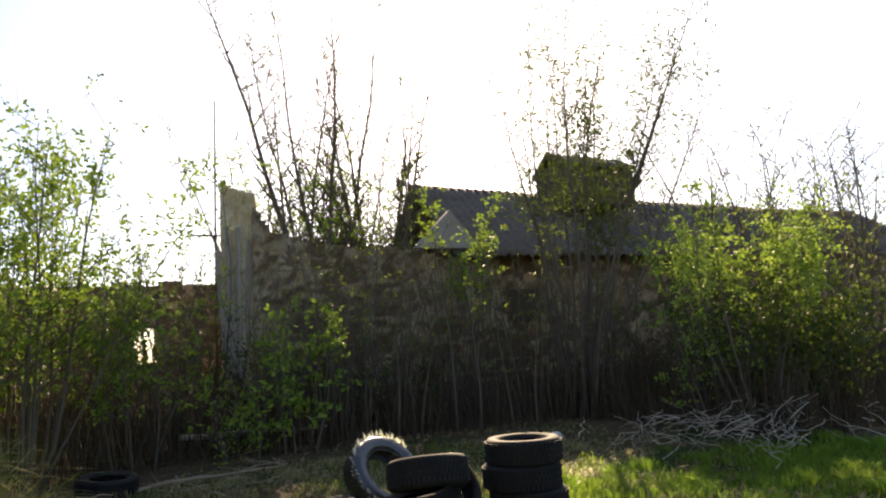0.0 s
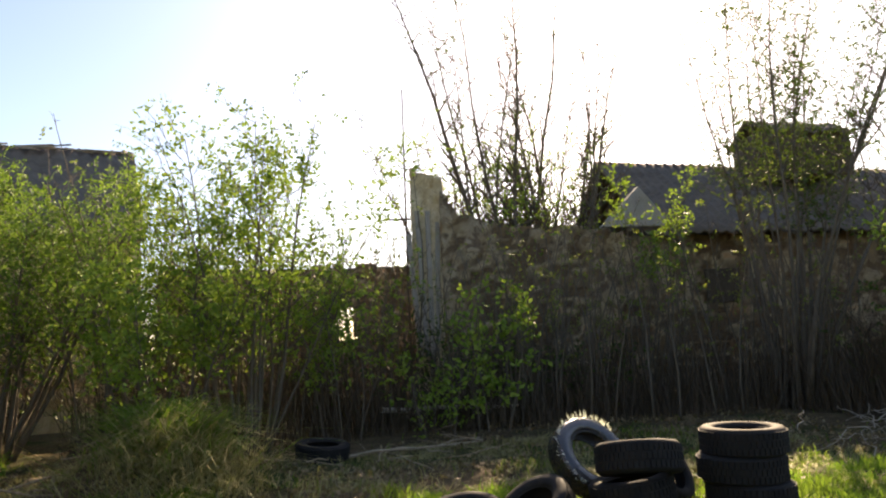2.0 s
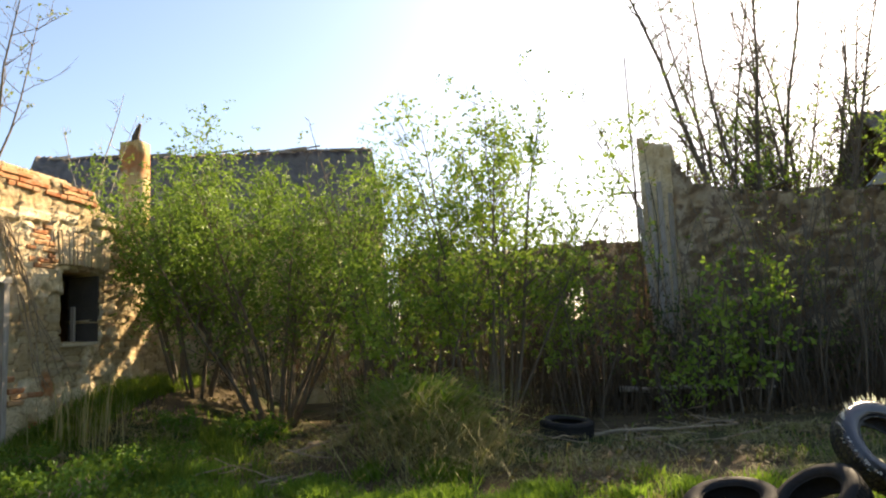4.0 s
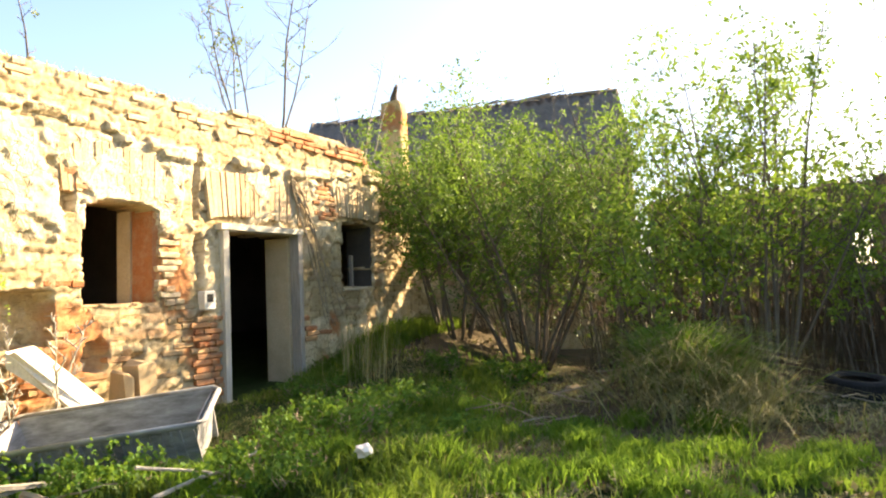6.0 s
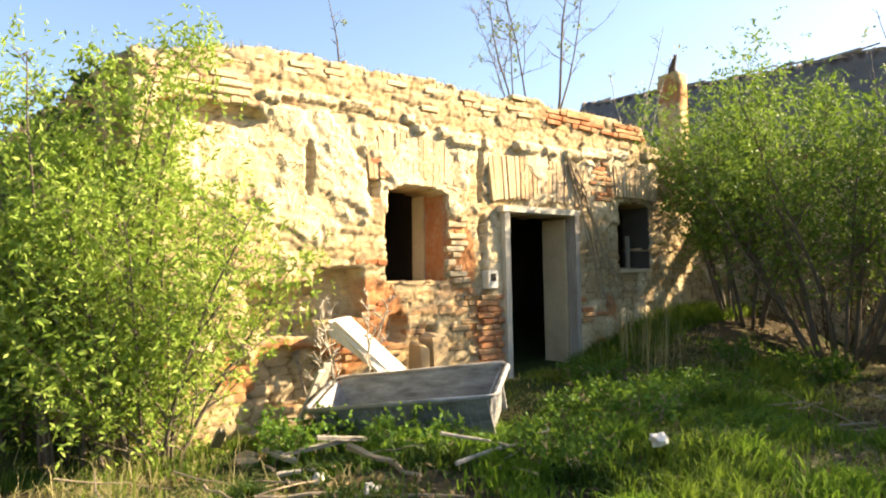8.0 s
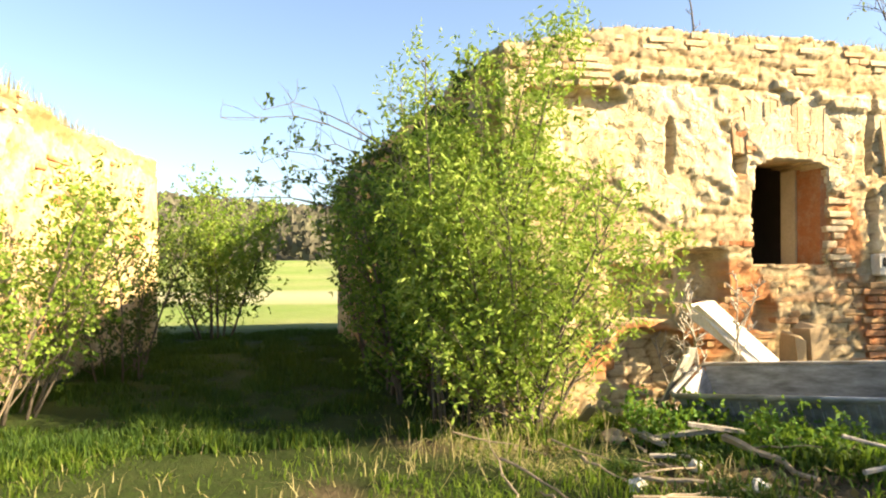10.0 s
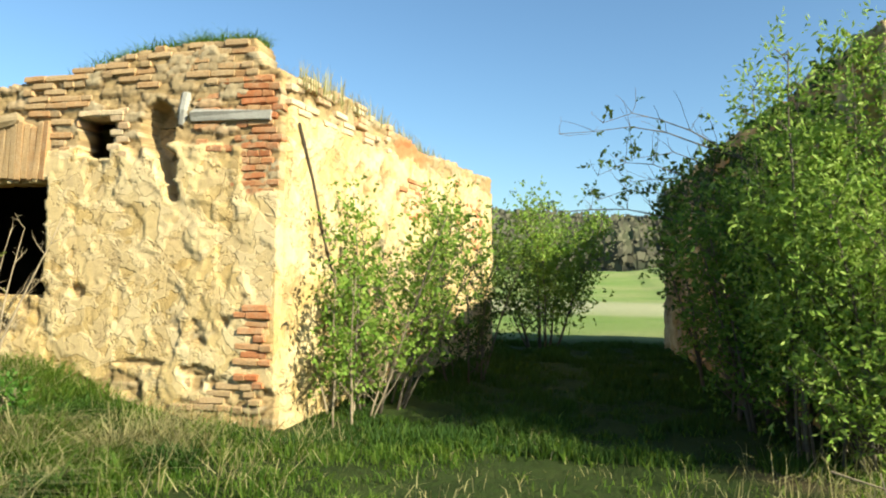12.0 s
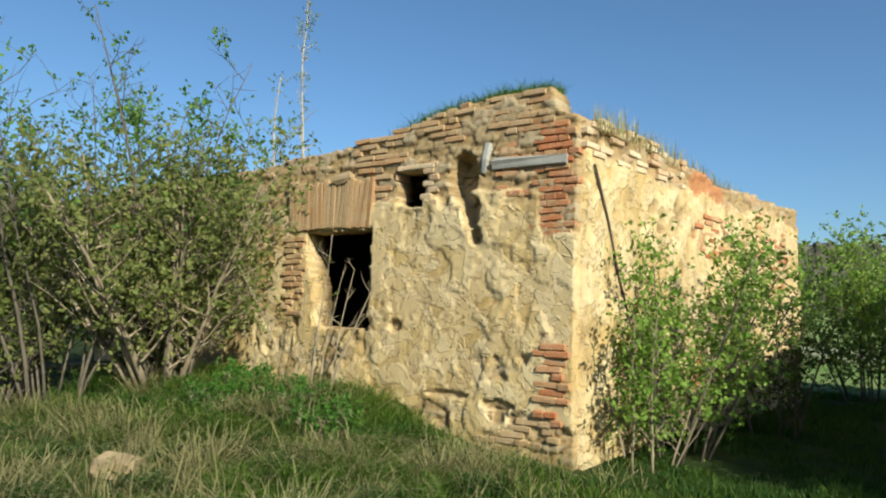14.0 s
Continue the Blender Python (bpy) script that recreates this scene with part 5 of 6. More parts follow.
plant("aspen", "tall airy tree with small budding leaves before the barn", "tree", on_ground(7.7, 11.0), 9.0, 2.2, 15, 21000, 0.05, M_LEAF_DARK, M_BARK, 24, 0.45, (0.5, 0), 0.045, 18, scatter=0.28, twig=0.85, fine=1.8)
for k, (x, y, h, s) in enumerate(((12.9, 13.1, 6.4, 31), (13.9, 12.2, 6.6, 32), (15.3, 12.0, 6.0, 33), (16.3, 11.0, 5.8, 34), (14.4, 9.6, 4.9, 35))):
    plant("bare_tree", "dark bare forked tree against the bright sky", "tree", on_ground(x, y), h + 0.9, 2.2, 6, 700, 0.06, M_LEAF_DRY, M_BARK, s, 0.4, radius=0.05, branches=12, scatter=0.1, group="bare trees", twig=0.9, fine=2.6)
plant("hazel_bush", "bright green round bush in the thicket", "bush", on_ground(8.4, 7.6), 3.3, 1.4, 9, 6000, 0.066, M_LEAF_LIME, M_BARK, 36, 0.75, radius=0.025, scatter=0.17)
plant("hazel_bush", "leafy yellow-green hazel before the dark barn", "bush", on_ground(8.2, 8.2), 2.1, 1.0, 6, 650, 0.075, M_LEAF_FRESH, M_BARK, 37, 0.2, radius=0.02, scatter=0.14)
plant("hazel_bush", "leafy yellow-green sapling before the broken pier", "bush", on_ground(2.3, 10.9), 2.35, 0.8, 6, 900, 0.10, M_LEAF_FRESH, M_BARK, 38, 0.15, radius=0.018, scatter=0.13)
plant("hazel_bush", "low yellow-green bush on the bank", "bush", on_ground(1.4, 10.6), 1.4, 0.8, 5, 700, 0.07, M_LEAF_FRESH, M_BARK, 39, 0.15, radius=0.015, scatter=0.13)
plant("hazel_bush", "sunlit yellow crown on a thin stem by the porch gable", "bush", on_ground(6.1, 12.6), 4.6, 0.8, 4, 1500, 0.075, M_LEAF_FRESH, M_BARK, 40, 0.7, radius=0.025, scatter=0.14)
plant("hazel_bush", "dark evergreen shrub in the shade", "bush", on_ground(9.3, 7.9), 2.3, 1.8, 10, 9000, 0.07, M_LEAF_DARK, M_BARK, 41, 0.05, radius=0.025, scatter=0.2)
# Dark leaves stand for the black hollows, and stems block light from behind.
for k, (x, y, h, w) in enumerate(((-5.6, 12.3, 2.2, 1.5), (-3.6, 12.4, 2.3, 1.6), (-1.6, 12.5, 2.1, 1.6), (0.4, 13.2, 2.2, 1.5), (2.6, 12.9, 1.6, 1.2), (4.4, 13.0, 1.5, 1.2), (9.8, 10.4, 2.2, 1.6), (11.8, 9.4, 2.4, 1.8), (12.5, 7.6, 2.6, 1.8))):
    plant("bramble", "dense bramble added to darken the hollows under the trees", "bush", on_ground(x, y), h, w, 16, 1100, 0.075, M_LEAF_DARK, M_BRUSH, 70 + k, 0.03, radius=0.015, branches=12, scatter=0.2, group="brambles", stem_base=0.6)
models = [plant("sapling", "thin bare sapling in the dense thicket", "sapling", on_ground(*p), h, 0.7, 3, 110, 0.06, M_LEAF_DRY, M_BARK, 50 + i, 0.3, radius=0.018, branches=7, scatter=0.08, group="thicket saplings")
          for i, (p, h) in enumerate((((3.2, 12.0), 3.6), ((4.6, 12.6), 4.4), ((6.6, 12.4), 3.9), ((9.0, 11.4), 4.2)))]
rnd = random.Random(12)
for k in range(95):
    x = rnd.uniform(-3.6, 14.0)
    y = rnd.uniform(10.8, 13.6) if x < 9 else rnd.uniform(7.0, 12.8)
    m = Matrix.Translation(on_ground(x, y)) @ Matrix.Rotation(rnd.uniform(0, 6.28), 4, "Z") @ Matrix.Rotation(rnd.uniform(-0.12, 0.12), 4, "X") @ Matrix.Scale(rnd.uniform(0.7, 1.15), 4)
    copy_thing(models[k % 4], m)


# ---- grass, straw and brushwood ----
def blades(name, label, count, spots, height, width, mat, seed, bend=0.35, surface=gz):
    """Grass of single bent blades. spots(rng, n): plan points and a height factor for each."""
    rng = np.random.RandomState(seed)
    x, y, hf = spots(rng, count)
    n = len(x)
    z = surface(x, y) - 0.02
    h = height * hf * rng.uniform(0.55, 1.25, n)
    a, b = rng.uniform(0, 2 * math.pi, n), rng.uniform(0, 2 * math.pi, n)
    w = width * rng.uniform(0.6, 1.3, n)
    lean = bend * h * rng.uniform(0.1, 1.3, n)
    p = np.stack([x, y, z], -1)
    side = np.stack([np.cos(a), np.sin(a), np.zeros(n)], -1) * w[:, None] / 2
    tilt = np.stack([np.cos(b), np.sin(b), np.zeros(n)], -1)
    mid = p + tilt * (lean * 0.35)[:, None] + np.stack([np.zeros(n), np.zeros(n), h * 0.6], -1)
    tip = p + tilt * lean[:, None] + np.stack([np.zeros(n), np.zeros(n), h * (1 - 0.25 * bend)], -1)
    v = np.stack([p - side, p + side, mid + side * 0.75, mid - side * 0.75, tip], 1).reshape(-1, 3)
    k = np.arange(n)[:, None] * 5
    f = np.concatenate([k + np.array([[0, 1, 2]]), k + np.array([[0, 2, 3]]), k + np.array([[3, 2, 4]])])
    ob = new(name, array_mesh(name, v, f, mat))
    return tagged(ob, label, "grass", kind="stuff")


def clear(x, y):
    """Not inside the buildings."""
    return ~(((x < -7.15) & (y > 1.2)) | ((x < -7.1) & (y < -3.4)) | (y > 14.3) | (np.hypot(x + 0.3, y - 9.6) < 0.6) | (np.hypot(x + 5.7, y - 3.9) < 0.45))


def tufts(lo, hi, density, clump=0.45, seed=0):
    def spots(rng, n):
        x, y = rng.uniform(lo[0], hi[0], n), rng.uniform(lo[1], hi[1], n)
        c = fractal(x, y, clump, 77 + seed, 3)
        k = clear(x, y) & (rng.rand(n) < density(x, y) * np.clip((c - 0.3) / 0.3, 0.05, 1))
        return x[k], y[k], np.clip((c[k] - 0.25) * 2.7, 0.25, 1.8)
    return spots


blades("yard_grass", "fresh green spring grass of the yard", 230000, tufts((-8, -6), (8, 10.5), lambda x, y: (0.06 + 0.94 * turf_amount(x, y) * np.clip((fractal(x, y, 0.8, 131, 4) - 0.40) / 0.12, 0.05, 1)) * (1 - 0.8 * ease((y - 6.5) / 2) * ease((x + 5) / 1.0))), 0.14, 0.012, M_GRASS, 1, 0.8)
blades("yard_thatch", "flattened dead grass matted over the yard", 95000, tufts((-7.2, 1.0), (6, 9.8), lambda x, y: np.clip((0.58 - fractal(x, y, 0.8, 131, 4)) / 0.12, 0.05, 1) * (1 - 0.85 * np.exp(-((x + 4.7) ** 2 + (y - 3.2) ** 2) / 3.0)), 0.35, 8), 0.13, 0.008, M_STRAW, 31, 2.6)
# The lane's shade is put into this grass's darker green.
blades("lane_grass", "short lane grass with the lane's shade in its dark green", 120000, tufts((-17, -4), (-6.6, 1.5), lambda x, y: 0.75 + 0.25 * ease((-x - 14) / 2)), 0.13, 0.014, M_GRASS_SHADE_WEEDS, 2)
blades("bank_grass", "long green grass on the bank by the ochre ruin", 60000, tufts((-7.3, -9.5), (-3.2, -2.6), lambda x, y: (0.1 + 0.9 * ease((-x - 4.2) / 1.5)) * np.clip((fractal(x, y, 0.9, 14) - 0.36) / 0.1, 0.08, 1) * (0.15 + 0.85 * ease((-y - 3.7) / 1.2)), 0.5, 2), 0.27, 0.012, M_GRASS, 3, 1.0)
blades("bank_straw", "long dry straw stalks on the bank", 19000, tufts((-7.2, -9.5), (-2.6, -2.4), lambda x, y: (0.12 + 0.88 * (fractal(x, y, 0.9, 14) < 0.48)) * (0.25 + 0.75 * ease((-y - 3.7) / 1.0)), 0.35, 3), 0.36, 0.0075, M_STRAW, 4, 2.0)
blades("bank_stalks", "upright pale dry stalks on the bank", 420, tufts((-6.9, -9.0), (-3.2, -3.4), lambda x, y: np.ones_like(x), 0.5, 9), 0.55, 0.008, M_STRAW, 32, 0.6)
blades("yard_straw", "dry straw stalks between the grass", 20000, tufts((-7, -2), (5, 9.5), lambda x, y: 0.5 * np.ones_like(x), 0.8, 4), 0.2, 0.008, M_STRAW, 5, 1.2)
blades("heap_grass", "long drooping grass on the heap", 2600, lambda rng, n: (rng.normal(-1.85, 0.3, n), rng.normal(7.95, 0.26, n), 0.6 + 0.6 * rng.rand(n)), 0.42, 0.014, M_TUFT, 6, 2.3)
blades("heap_straw", "dry drooping straw on the heap", 2400, lambda rng, n: (rng.normal(-1.7, 0.36, n), rng.normal(7.5, 0.3, n), 0.6 + 0.6 * rng.rand(n)), 0.48, 0.010, M_STRAW, 7, 2.4)
def clumps(lo, hi, count, size, seed):
    """Many small round tufts at random spots."""
    rc = np.random.RandomState(seed)
    c = np.stack([rc.uniform(lo[0], hi[0], count), rc.uniform(lo[1], hi[1], count)], -1)
    s, hgt = rc.uniform(0.4, 1.0, count) * size, rc.uniform(0.5, 1.2, count)

    def spots(rng, n):
        k = rng.randint(0, count, n)
        x, y = c[k, 0] + rng.normal(0, 1, n) * s[k], c[k, 1] + rng.normal(0, 1, n) * s[k]
        ok = clear(x, y)
        return x[ok], y[ok], hgt[k][ok]
    return spots


blades("tussocks", "bright green grass tussocks on dark earth", 22000, clumps((-6.2, 2.6), (-1.0, 7.2), 70, 0.15, 21), 0.22, 0.014, M_TUFT, 21, 0.8)
# The brighter green of these two patches stands for sunlight on the grass.
blades("tussocks", "green grass tussocks by the tyres, brightened as if sunlit", 15000, clumps((-1.6, 3.4), (3.6, 6.6), 60, 0.14, 22), 0.18, 0.013, M_TUFT, 22, 0.8)
blades("tussocks", "green grass tussocks beside the brush pile, brightened as if sunlit", 15000, clumps((3.4, 3.6), (8.5, 6.6), 75, 0.16, 24), 0.16, 0.013, M_TUFT, 24, 0.8)
blades("bank_tussocks", "deep green weedy tussocks on the bank", 20000, clumps((-6.9, -9.2), (-2.6, -3.6), 60, 0.17, 27), 0.24, 0.016, M_GRASS_SHADE_WEEDS, 27, 1.1)
blades("bank_tussocks", "dark green grass tussocks on the bank", 17000, clumps((-6.9, -9.2), (-2.8, -3.7), 75, 0.15, 25), 0.30, 0.013, M_GRASS, 25, 1.1)
blades("bank_tussocks", "drooping straw tussocks on the bank", 5000, clumps((-6.7, -9.2), (-2.8, -3.9), 45, 0.12, 26), 0.48, 0.008, M_STRAW, 26, 2.2)
blades("trough_grass", "deep green weeds before the trough", 9000, clumps((-5.6, 1.9), (-3.4, 4.6), 34, 0.16, 28), 0.17, 0.018, M_GRASS_SHADE_WEEDS, 28, 0.9)
blades("trough_grass", "lush green grass before the trough", 2600, lambda rng, n: (rng.normal(-5.3, 0.24, n), rng.normal(3.38, 0.14, n), np.ones(n)), 0.26, 0.015, M_TUFT, 23, 0.7)
blades("wall_grass", "green grass along the foot of the front wall", 6500, lambda rng, n: (rng.uniform(-7.2, -6.3, n), rng.uniform(7.6, 11.5, n), 0.4 + 0.9 * rng.rand(n)), 0.26, 0.013, M_GRASS, 15, 0.8)
blades("sward", "lush bright green grass winding through the yard", 62000, tufts((-6.3, 3.6), (-1.6, 9.4), lambda x, y: np.exp(-((x + 4.5 - 0.42 * (7.5 - y)) / 0.55) ** 2), 0.5, 6), 0.24, 0.012, M_GRASS, 16, 0.8)
blades("door_straw", "dry upright stalks beside the doorway", 60, lambda rng, n: (rng.normal(-6.3, 0.22, n), rng.normal(8.1, 0.2, n), np.ones(n)), 0.9, 0.014, M_STRAW, 8, 0.2)
blades("corner_straw", "dry grass under the elder bush", 260, lambda rng, n: (rng.normal(-6.3, 0.5, n), rng.normal(1.6, 0.6, n), np.ones(n)), 0.34, 0.007, M_STRAW, 9, 1.1)
blades("brushwood", "dense brown brushwood of the thicket", 11000, lambda rng, n: (lambda x, y: (x, y, 0.25 + 1.1 * rng.rand(n) ** 2))(rng.uniform(-4, 15, n), rng.uniform(10.8, 14.0, n)), 1.5, 0.014, M_BRUSH, 10, 0.7)
blades("brushwood", "dense brown brushwood of the thicket by the bushes", 6000, lambda rng, n: (lambda x, y: (x, y, 0.25 + 1.1 * rng.rand(n) ** 2))(rng.uniform(7.5, 14, n), rng.uniform(6.5, 11, n)), 1.5, 0.014, M_BRUSH, 11, 0.7)
flat_a = lambda x, y: np.full(np.shape(x), 3.42) + 0.0 * x
blades("crown_grass", "grass growing on the ruin's crown", 7000, lambda rng, n: (rng.uniform(-7.56, -7.3, n), -6.4 + 2.45 * rng.beta(2.2, 1.4, n), 0.4 + 0.8 * rng.rand(n)), 0.22, 0.010, M_GRASS, 12, 0.8, lambda x, y: np.interp(y, (-7.0, -6.0, -5.7, -4.6, -3.95, -3.8), (3.48, 3.66, 3.76, 3.86, 3.85, 3.52)))
blades("crown_grass", "thin dry stalks on the ruin's crown", 260, lambda rng, n: (rng.uniform(-9.5, -7.6, n), rng.uniform(-6.5, -4.1, n), 0.3 + 0.9 * rng.rand(n)), 0.55, 0.007, M_STRAW, 33, 0.4, lambda x, y: 3.4 + 0.0 * x)
blades("crown_grass", "dry and green grass along the wall's crown", 3200, lambda rng, n: (rng.uniform(-7.9, -7.25, n), rng.uniform(1.9, 12, n), np.ones(n)), 0.14, 0.010, M_STRAW, 13, 0.5, lambda x, y: np.interp(y - AY, (0, 1, 5.4, 7.85, 8.1, 10.5), (3.68, 3.92, 3.98, 3.95, 3.65, 3.42)) - 0.02)
blades("crown_grass", "dry grass along the lane wall's crown", 1500, lambda rng, n: (rng.uniform(-14, -7.4, n), rng.uniform(-3.9, -3.3, n), np.ones(n)), 0.3, 0.010, M_STRAW, 14, 0.3, lambda x, y: 3.45 + 0 * x)


rng = np.random.RandomState(40)
ivy_x = rng.uniform(-16.6, -7.5, 2600)
ivy_top = 0.9 + 2.6 * rng.rand(2600) ** 0.6
ivy_y = 0.92 + (ivy_x + 16.8) * 0.0926 - 0.16
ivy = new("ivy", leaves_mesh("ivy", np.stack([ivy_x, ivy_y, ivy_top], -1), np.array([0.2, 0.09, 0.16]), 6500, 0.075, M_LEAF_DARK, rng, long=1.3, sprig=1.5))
tagged(ivy, "dark green ivy covering the shaded end wall", "ivy", kind="stuff")
lx, ly = rng.uniform(-7, 7, 9000), rng.uniform(1.5, 11.5, 9000)
ok = clear(lx, ly) & (fractal(lx, ly, 0.9, 91, 3) > 0.42)
lx, ly = lx[ok], ly[ok]
litter = new("leaf_litter", leaves_mesh("leaf_litter", np.stack([lx, ly, gz(lx, ly) + 0.02], -1), np.array([0.08, 0.08, 0.012]), 26000, 0.06, M_LITTER, rng, flat=2.5, long=1.7, sprig=0))
tagged(litter, "dry brown leaves and bits of straw on the ground", "leaf litter", kind="stuff")


# ---- nettles, sticks, stones and litter ----
nettles = [plant("nettle_clump", "low clump of dark green nettles", "nettles", on_ground(*p), h, 0.28, 16, 2600, 0.042, M_NETTLE, M_STICK, 80 + i, 0.2, radius=0.006, branches=5, scatter=0.06, group="nettle clumps", stem_base=0.2)
           for i, (p, h) in enumerate((((-5.05, 3.3), 0.34), ((-3.96, 3.82), 0.32), ((-4.15, 4.8), 0.36)))]
rnd = random.Random(21)
for k, (x, y) in enumerate(((-6.1, 2.9), (-4.66, 6.38), (-4.5, 5.5), (-5.0, 5.2), (-3.7, 5.5), (-5.2, 7.2), (-4.9, 7.9), (-6.3, 7.0), (-5.6, 9.2), (-4.7, 9.6), (-5.9, -5.9), (-6.3, -7.6), (-5.6, -7.2), (-6.1, -6.6))):
    copy_thing(nettles[k % 3], Matrix.Translation(on_ground(x, y)) @ Matrix.Rotation(rnd.uniform(0, 6), 4, "Z") @ Matrix.Scale(rnd.uniform(0.8, 1.25), 4))


def stick(x, y, ln, yaw, r, label, mat=M_STICK, lift=0.03, tilt=0.0, group="dry sticks", bent=0.04):
    z = float(gz(x, y)) + lift
    s = thing("dry_stick", (x, y, z), label, "stick", group, turn=(0, -tilt, yaw))
    rr = random.Random(int(x * 1000 + y * 77))
    pts = [Vector((-ln / 2 + ln * k / 5, rr.uniform(-bent, bent) * ln, rr.uniform(-0.3 * bent, 0.6 * bent) * ln)) for k in range(6)]
    part("branch", MB().tube(pts, [r * (1 - 0.12 * k) for k in range(6)], 6), mat, s)
    return s


stick(1.75, 11.65, 2.3, -8, 0.05, "pale fallen log at the thicket's edge", M_BARK_PALE, 0.32, group="logs")
stick(-4.75, 2.35, 0.9, 65, 0.018, "pale broken beam in the nettles", M_STICK, 0.04, group="logs")
stick(-5.3, 2.6, 0.6, 68, 0.02, "bleached split log in the nettles", M_BARK_PALE, 0.06, 3, "logs")
stick(-4.3, 2.7, 0.7, 48, 0.018, "grey rotten log in the nettles", M_STICK, 0.03, 0, "logs")
stick(-4.5, 1.7, 0.8, 70, 0.02, "grey rotten log in the nettles", M_STICK, 0.05, 0, "logs")
stick(-4.9, 2.9, 0.9, 3, 0.035, "long grey rotten beam in the nettles", M_STICK, 0.06, -4, "logs")
stick(-4.25, 3.5, 0.8, 75, 0.018, "bleached stick leaning in the nettles", M_BARK_PALE, 0.16, 12)
stick(-4.35, 3.42, 0.7, 60, 0.014, "bleached stick leaning in the nettles", M_BARK_PALE, 0.18, -14)
stick(-4.2, 3.62, 0.6, 95, 0.014, "bleached stick leaning in the nettles", M_BARK_PALE, 0.14, 18)


def splintered_board(x, y, ln, wid, yaw, tilt, lift):
    """A thin plank with a broken, pointed end."""
    t = thing("splintered_board", (x, y, float(gz(x, y)) + lift), "bleached splintered plank lying on the rubble", "board", "splintered boards", turn=(0, tilt, yaw))
    m, rr = MB(), random.Random(int(x * 311 + y * 97))
    edge = [(-ln / 2, -wid / 2), (ln * 0.3, -wid / 2), (ln * 0.5, -wid * 0.2), (ln * 0.34, wid * 0.05), (ln * 0.44, wid * 0.3), (ln * 0.22, wid / 2), (-ln / 2, wid / 2)]
    edge = [(px + rr.uniform(-0.02, 0.02), py) for px, py in edge]
    n = len(edge)
    m.v += [Vector((px, py, -0.014)) for px, py in edge] + [Vector((px, py, 0.014)) for px, py in edge]
    m.f += [tuple(reversed(range(n))), tuple(range(n, 2 * n))] + [(k, (k + 1) % n, n + (k + 1) % n, n + k) for k in range(n)]
    part("plank", m, M_WOOD_GREY, t)


for row in ((-5.75, 2.85, 0.5, 0.10, 50, -12, 0.16), (-5.6, 3.05, 0.55, 0.07, 80, 8, 0.2), (-5.9, 2.6, 0.4, 0.08, 10, 6, 0.1), (-6.2, 2.2, 0.6, 0.08, -15, -24, 0.25)):
    splintered_board(*row)
stick(0.6, 9.3, 2.6, 12, 0.025, "long dry branch on bare earth")
stick(0.9, 9.5, 2.2, 25, 0.02, "long dry branch on bare earth")
for k in range(60):
    x, y = (rnd.gauss(-4.7, 0.6), rnd.gauss(2.2, 0.8)) if k < 26 else (rnd.gauss(0.6, 1.0), rnd.gauss(9.4, 0.6)) if k < 44 else (rnd.gauss(-3.4, 0.5), rnd.gauss(7.3, 0.5))
    stick(x, y, rnd.uniform(0.4, 1.1), rnd.uniform(0, 180), rnd.uniform(0.006, 0.014), "thin dry stick on the ground", M_STICK, rnd.uniform(0.02, 0.12), rnd.uniform(-14, 14))
for k in range(130):
    stick(rnd.gauss(7.4, 0.9), rnd.gauss(7.0, 0.7), rnd.uniform(0.3, 0.9), rnd.uniform(0, 180), rnd.uniform(0.004, 0.008), "bleached crooked branch in a brush pile", M_BARK_PALE, rnd.uniform(0.05, 0.4), rnd.uniform(-45, 45), "brush pile branches", 0.13)


def rock(x, y, s, mat, label, dz=0.0, category="stone", group="loose stones"):
    t = thing("stone", (x, y, float(gz(x, y)) + dz), label, category, group)
    bm = bmesh.new()
    bmesh.ops.create_icosphere(bm, subdivisions=2, radius=s)
    for v in bm.verts:
        v.co *= 0.75 + 0.5 * noise.noise(v.co * (1.6 / s) + Vector((x, y, 3)))
        v.co.z *= 0.65
    me = bpy.data.meshes.new("rock")
    bm.to_mesh(me)
    bm.free()
    me.materials.append(mat)
    part("body", me, mat, t)
    return t


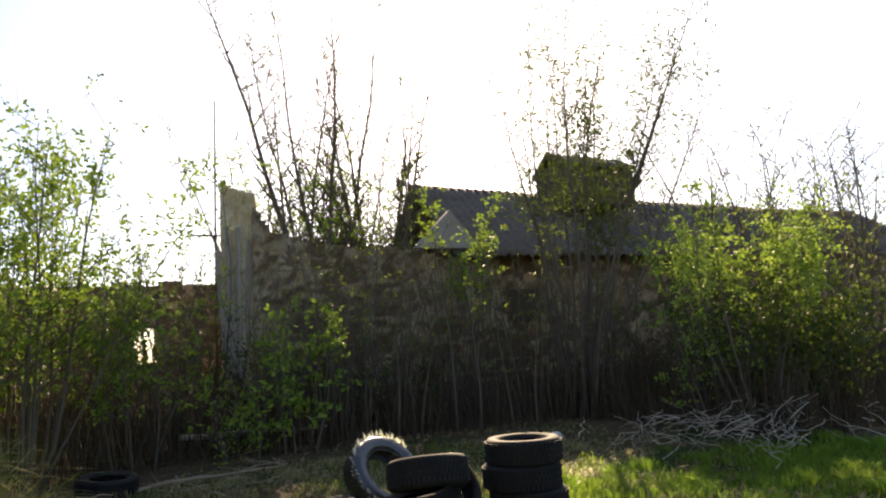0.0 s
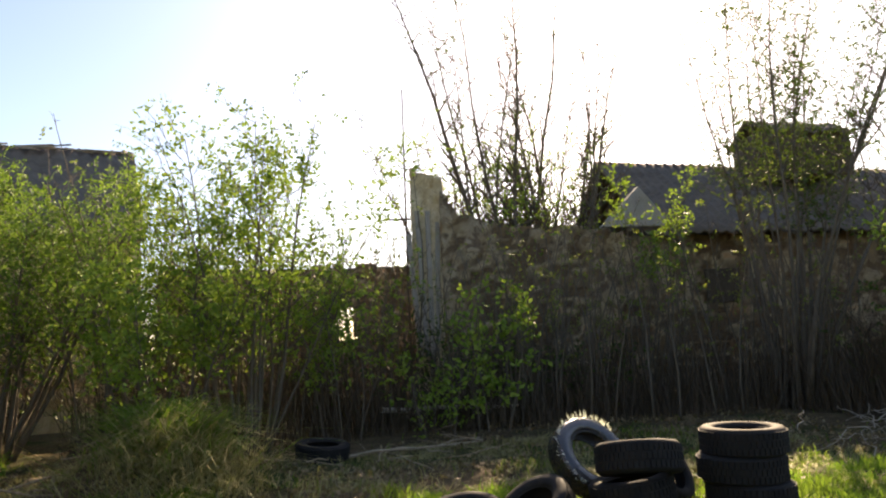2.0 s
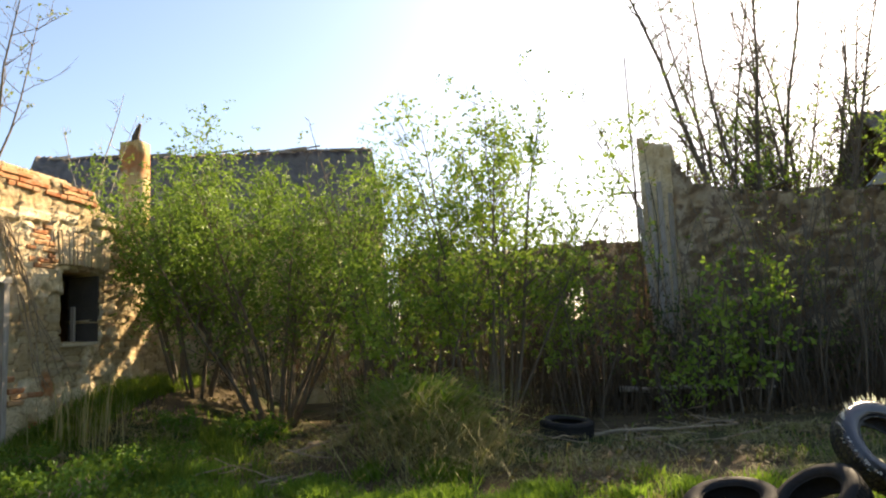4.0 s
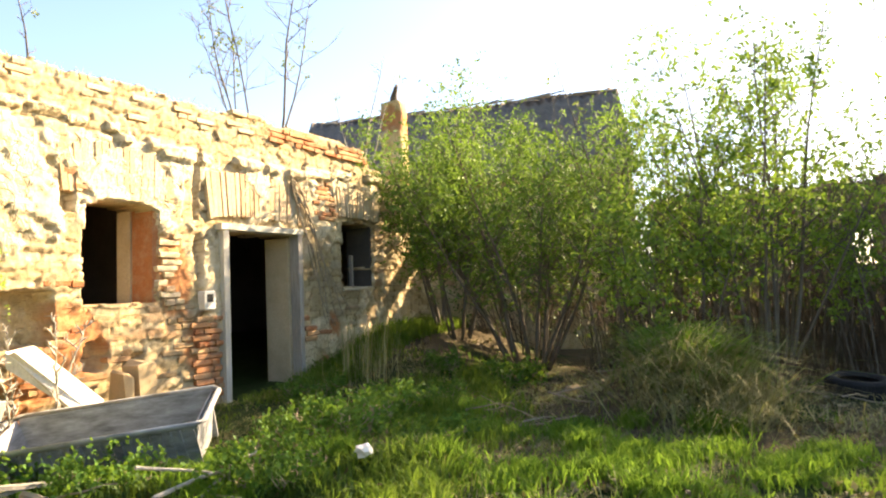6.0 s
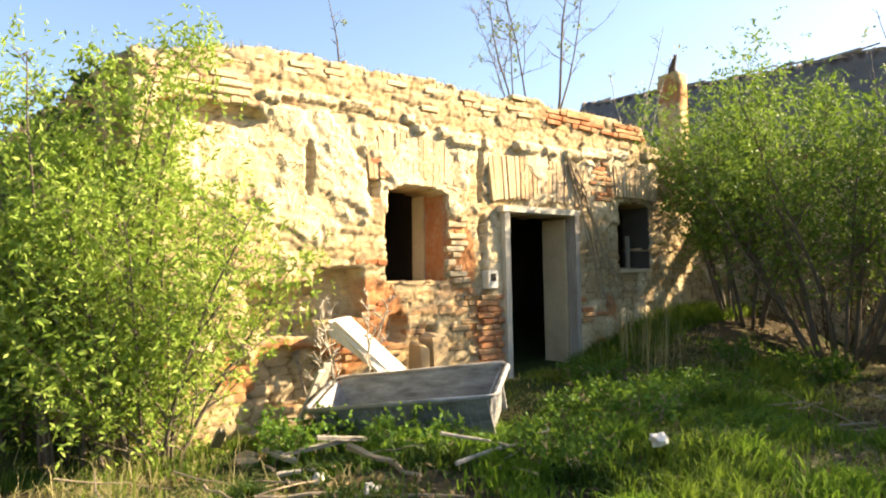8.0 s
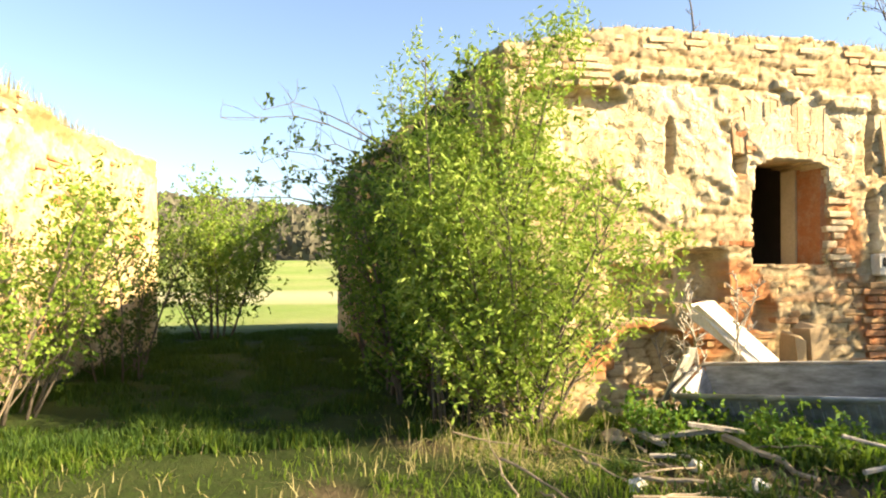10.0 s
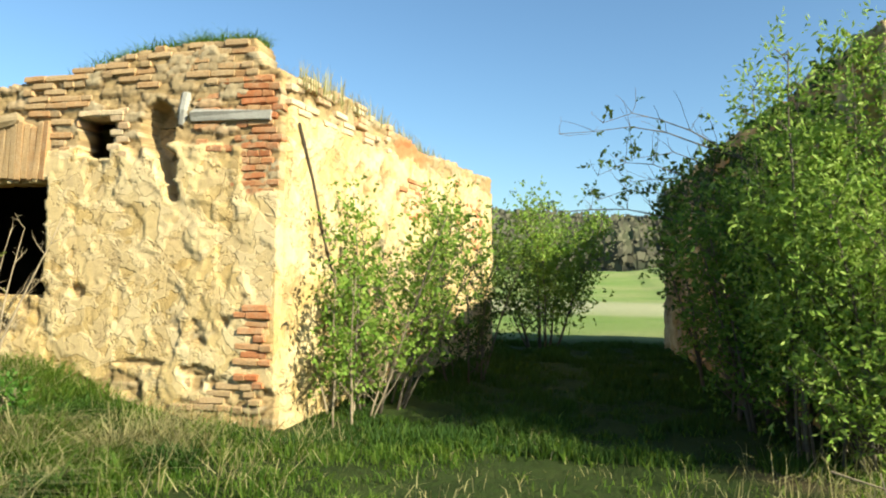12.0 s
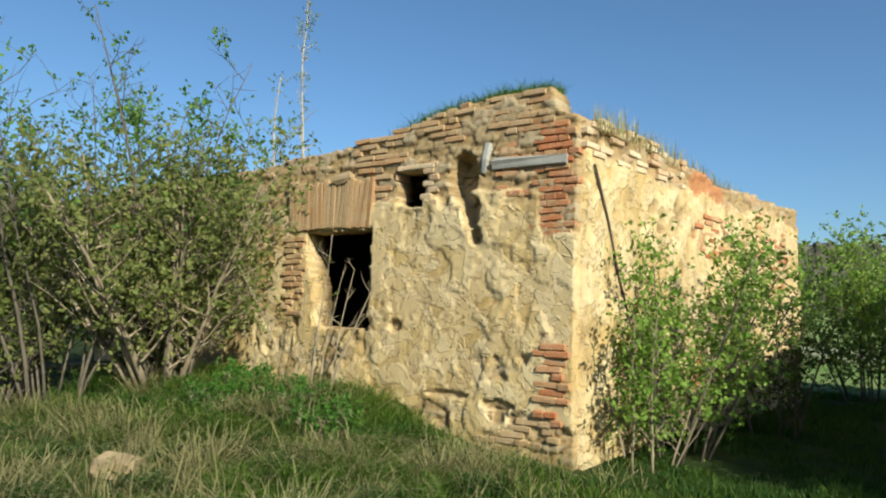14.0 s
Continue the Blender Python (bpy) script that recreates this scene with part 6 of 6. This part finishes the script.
rock(-3.7, -5.8, 0.23, M_STONE, "buff stone lying in the grass", 0.22)
for k in range(14):
    rock(-6.6 + rnd.uniform(-0.3, 0.5), rnd.uniform(2.4, 4.3), rnd.uniform(0.07, 0.17), M_STONE, "broken buff stone fallen from the wall", 0.05)
for k in range(3):
    rock(-4.9 + rnd.uniform(-0.5, 0.5), rnd.uniform(1.8, 2.6), rnd.uniform(0.05, 0.1), M_WHITE, "pale lump of fallen plaster", 0.03)
rock(5.3, 9.2, 0.1, M_WHITE, "white stone by the thicket", 0.04)
rock(5.8, 9.1, 0.14, M_WHITE, "white stone by the thicket", 0.04)
rock(-3.45, 4.15, 0.085, M_WHITE, "crumpled pale pink rag in the grass", 0.22, "litter", "litter")
for k in range(5):
    rock(-3.4 + 0.45 * k, 8.6 + 0.1 * k, 0.16, M_STONE, "flat stone of a sunken step", 0.08)

# ---- fittings of the ochre ruin ----
pipe = thing("broken_flue", (-7.25, -4.74, 3.1), "broken grey clay flue stub in the wall", "flue")
part("pipe", MB().tube([(0, 0.0, 0.28), (0.02, -0.02, 0.1), (0.0, -0.05, -0.05)], [0.07, 0.075, 0.06], 9), M_CONCRETE, pipe)
band = thing("concrete_band", (-7.185, -4.2, 3.12), "weathered grey concrete band in the brick corner", "lintel", kind="structure")
part("beam", MB().box((0.10, 0.9, 0.10), pose(-0.02, 0, 0, -2), 0.012, 0.02), M_CONCRETE, band)
cable = thing("iron_strap", (-7.5, -3.52, 3.05), "dark iron strap slanting down the pale lane wall", "strap")
part("strap", MB().tube([(0.15, 0, 0), (-0.15, 0.03, -0.55), (-0.4, 0.05, -1.1), (-0.75, 0.1, -1.8)], [0.016] * 4, 5), M_WOOD_DARK, cable)
stone_out = thing("loose_stone", (-7.22, -6.95, 3.16), "buff stone resting loose over the arch", "stone")
part("block", MB().box((0.2, 0.3, 0.14), pose(0, 0, 0, 4), 0.04, 0.02, rnd), M_STONE, stone_out)

# thin utility pole with a crossarm by the pier
pole = thing("utility_pole", on_ground(1.55, 15.2), "thin old wooden pole with a short crossarm", "pole")
part("mast", MB().tube([(0, 0, -0.1), (0, 0, 3), (0.02, 0, 7.2)], [0.03, 0.025, 0.016], 8), M_WOOD_DARK, pole)
part("crossarm", MB().box((0.7, 0.04, 0.04), pose(-0.15, 0, 4.15), 0.008), M_WOOD_DARK, pole)
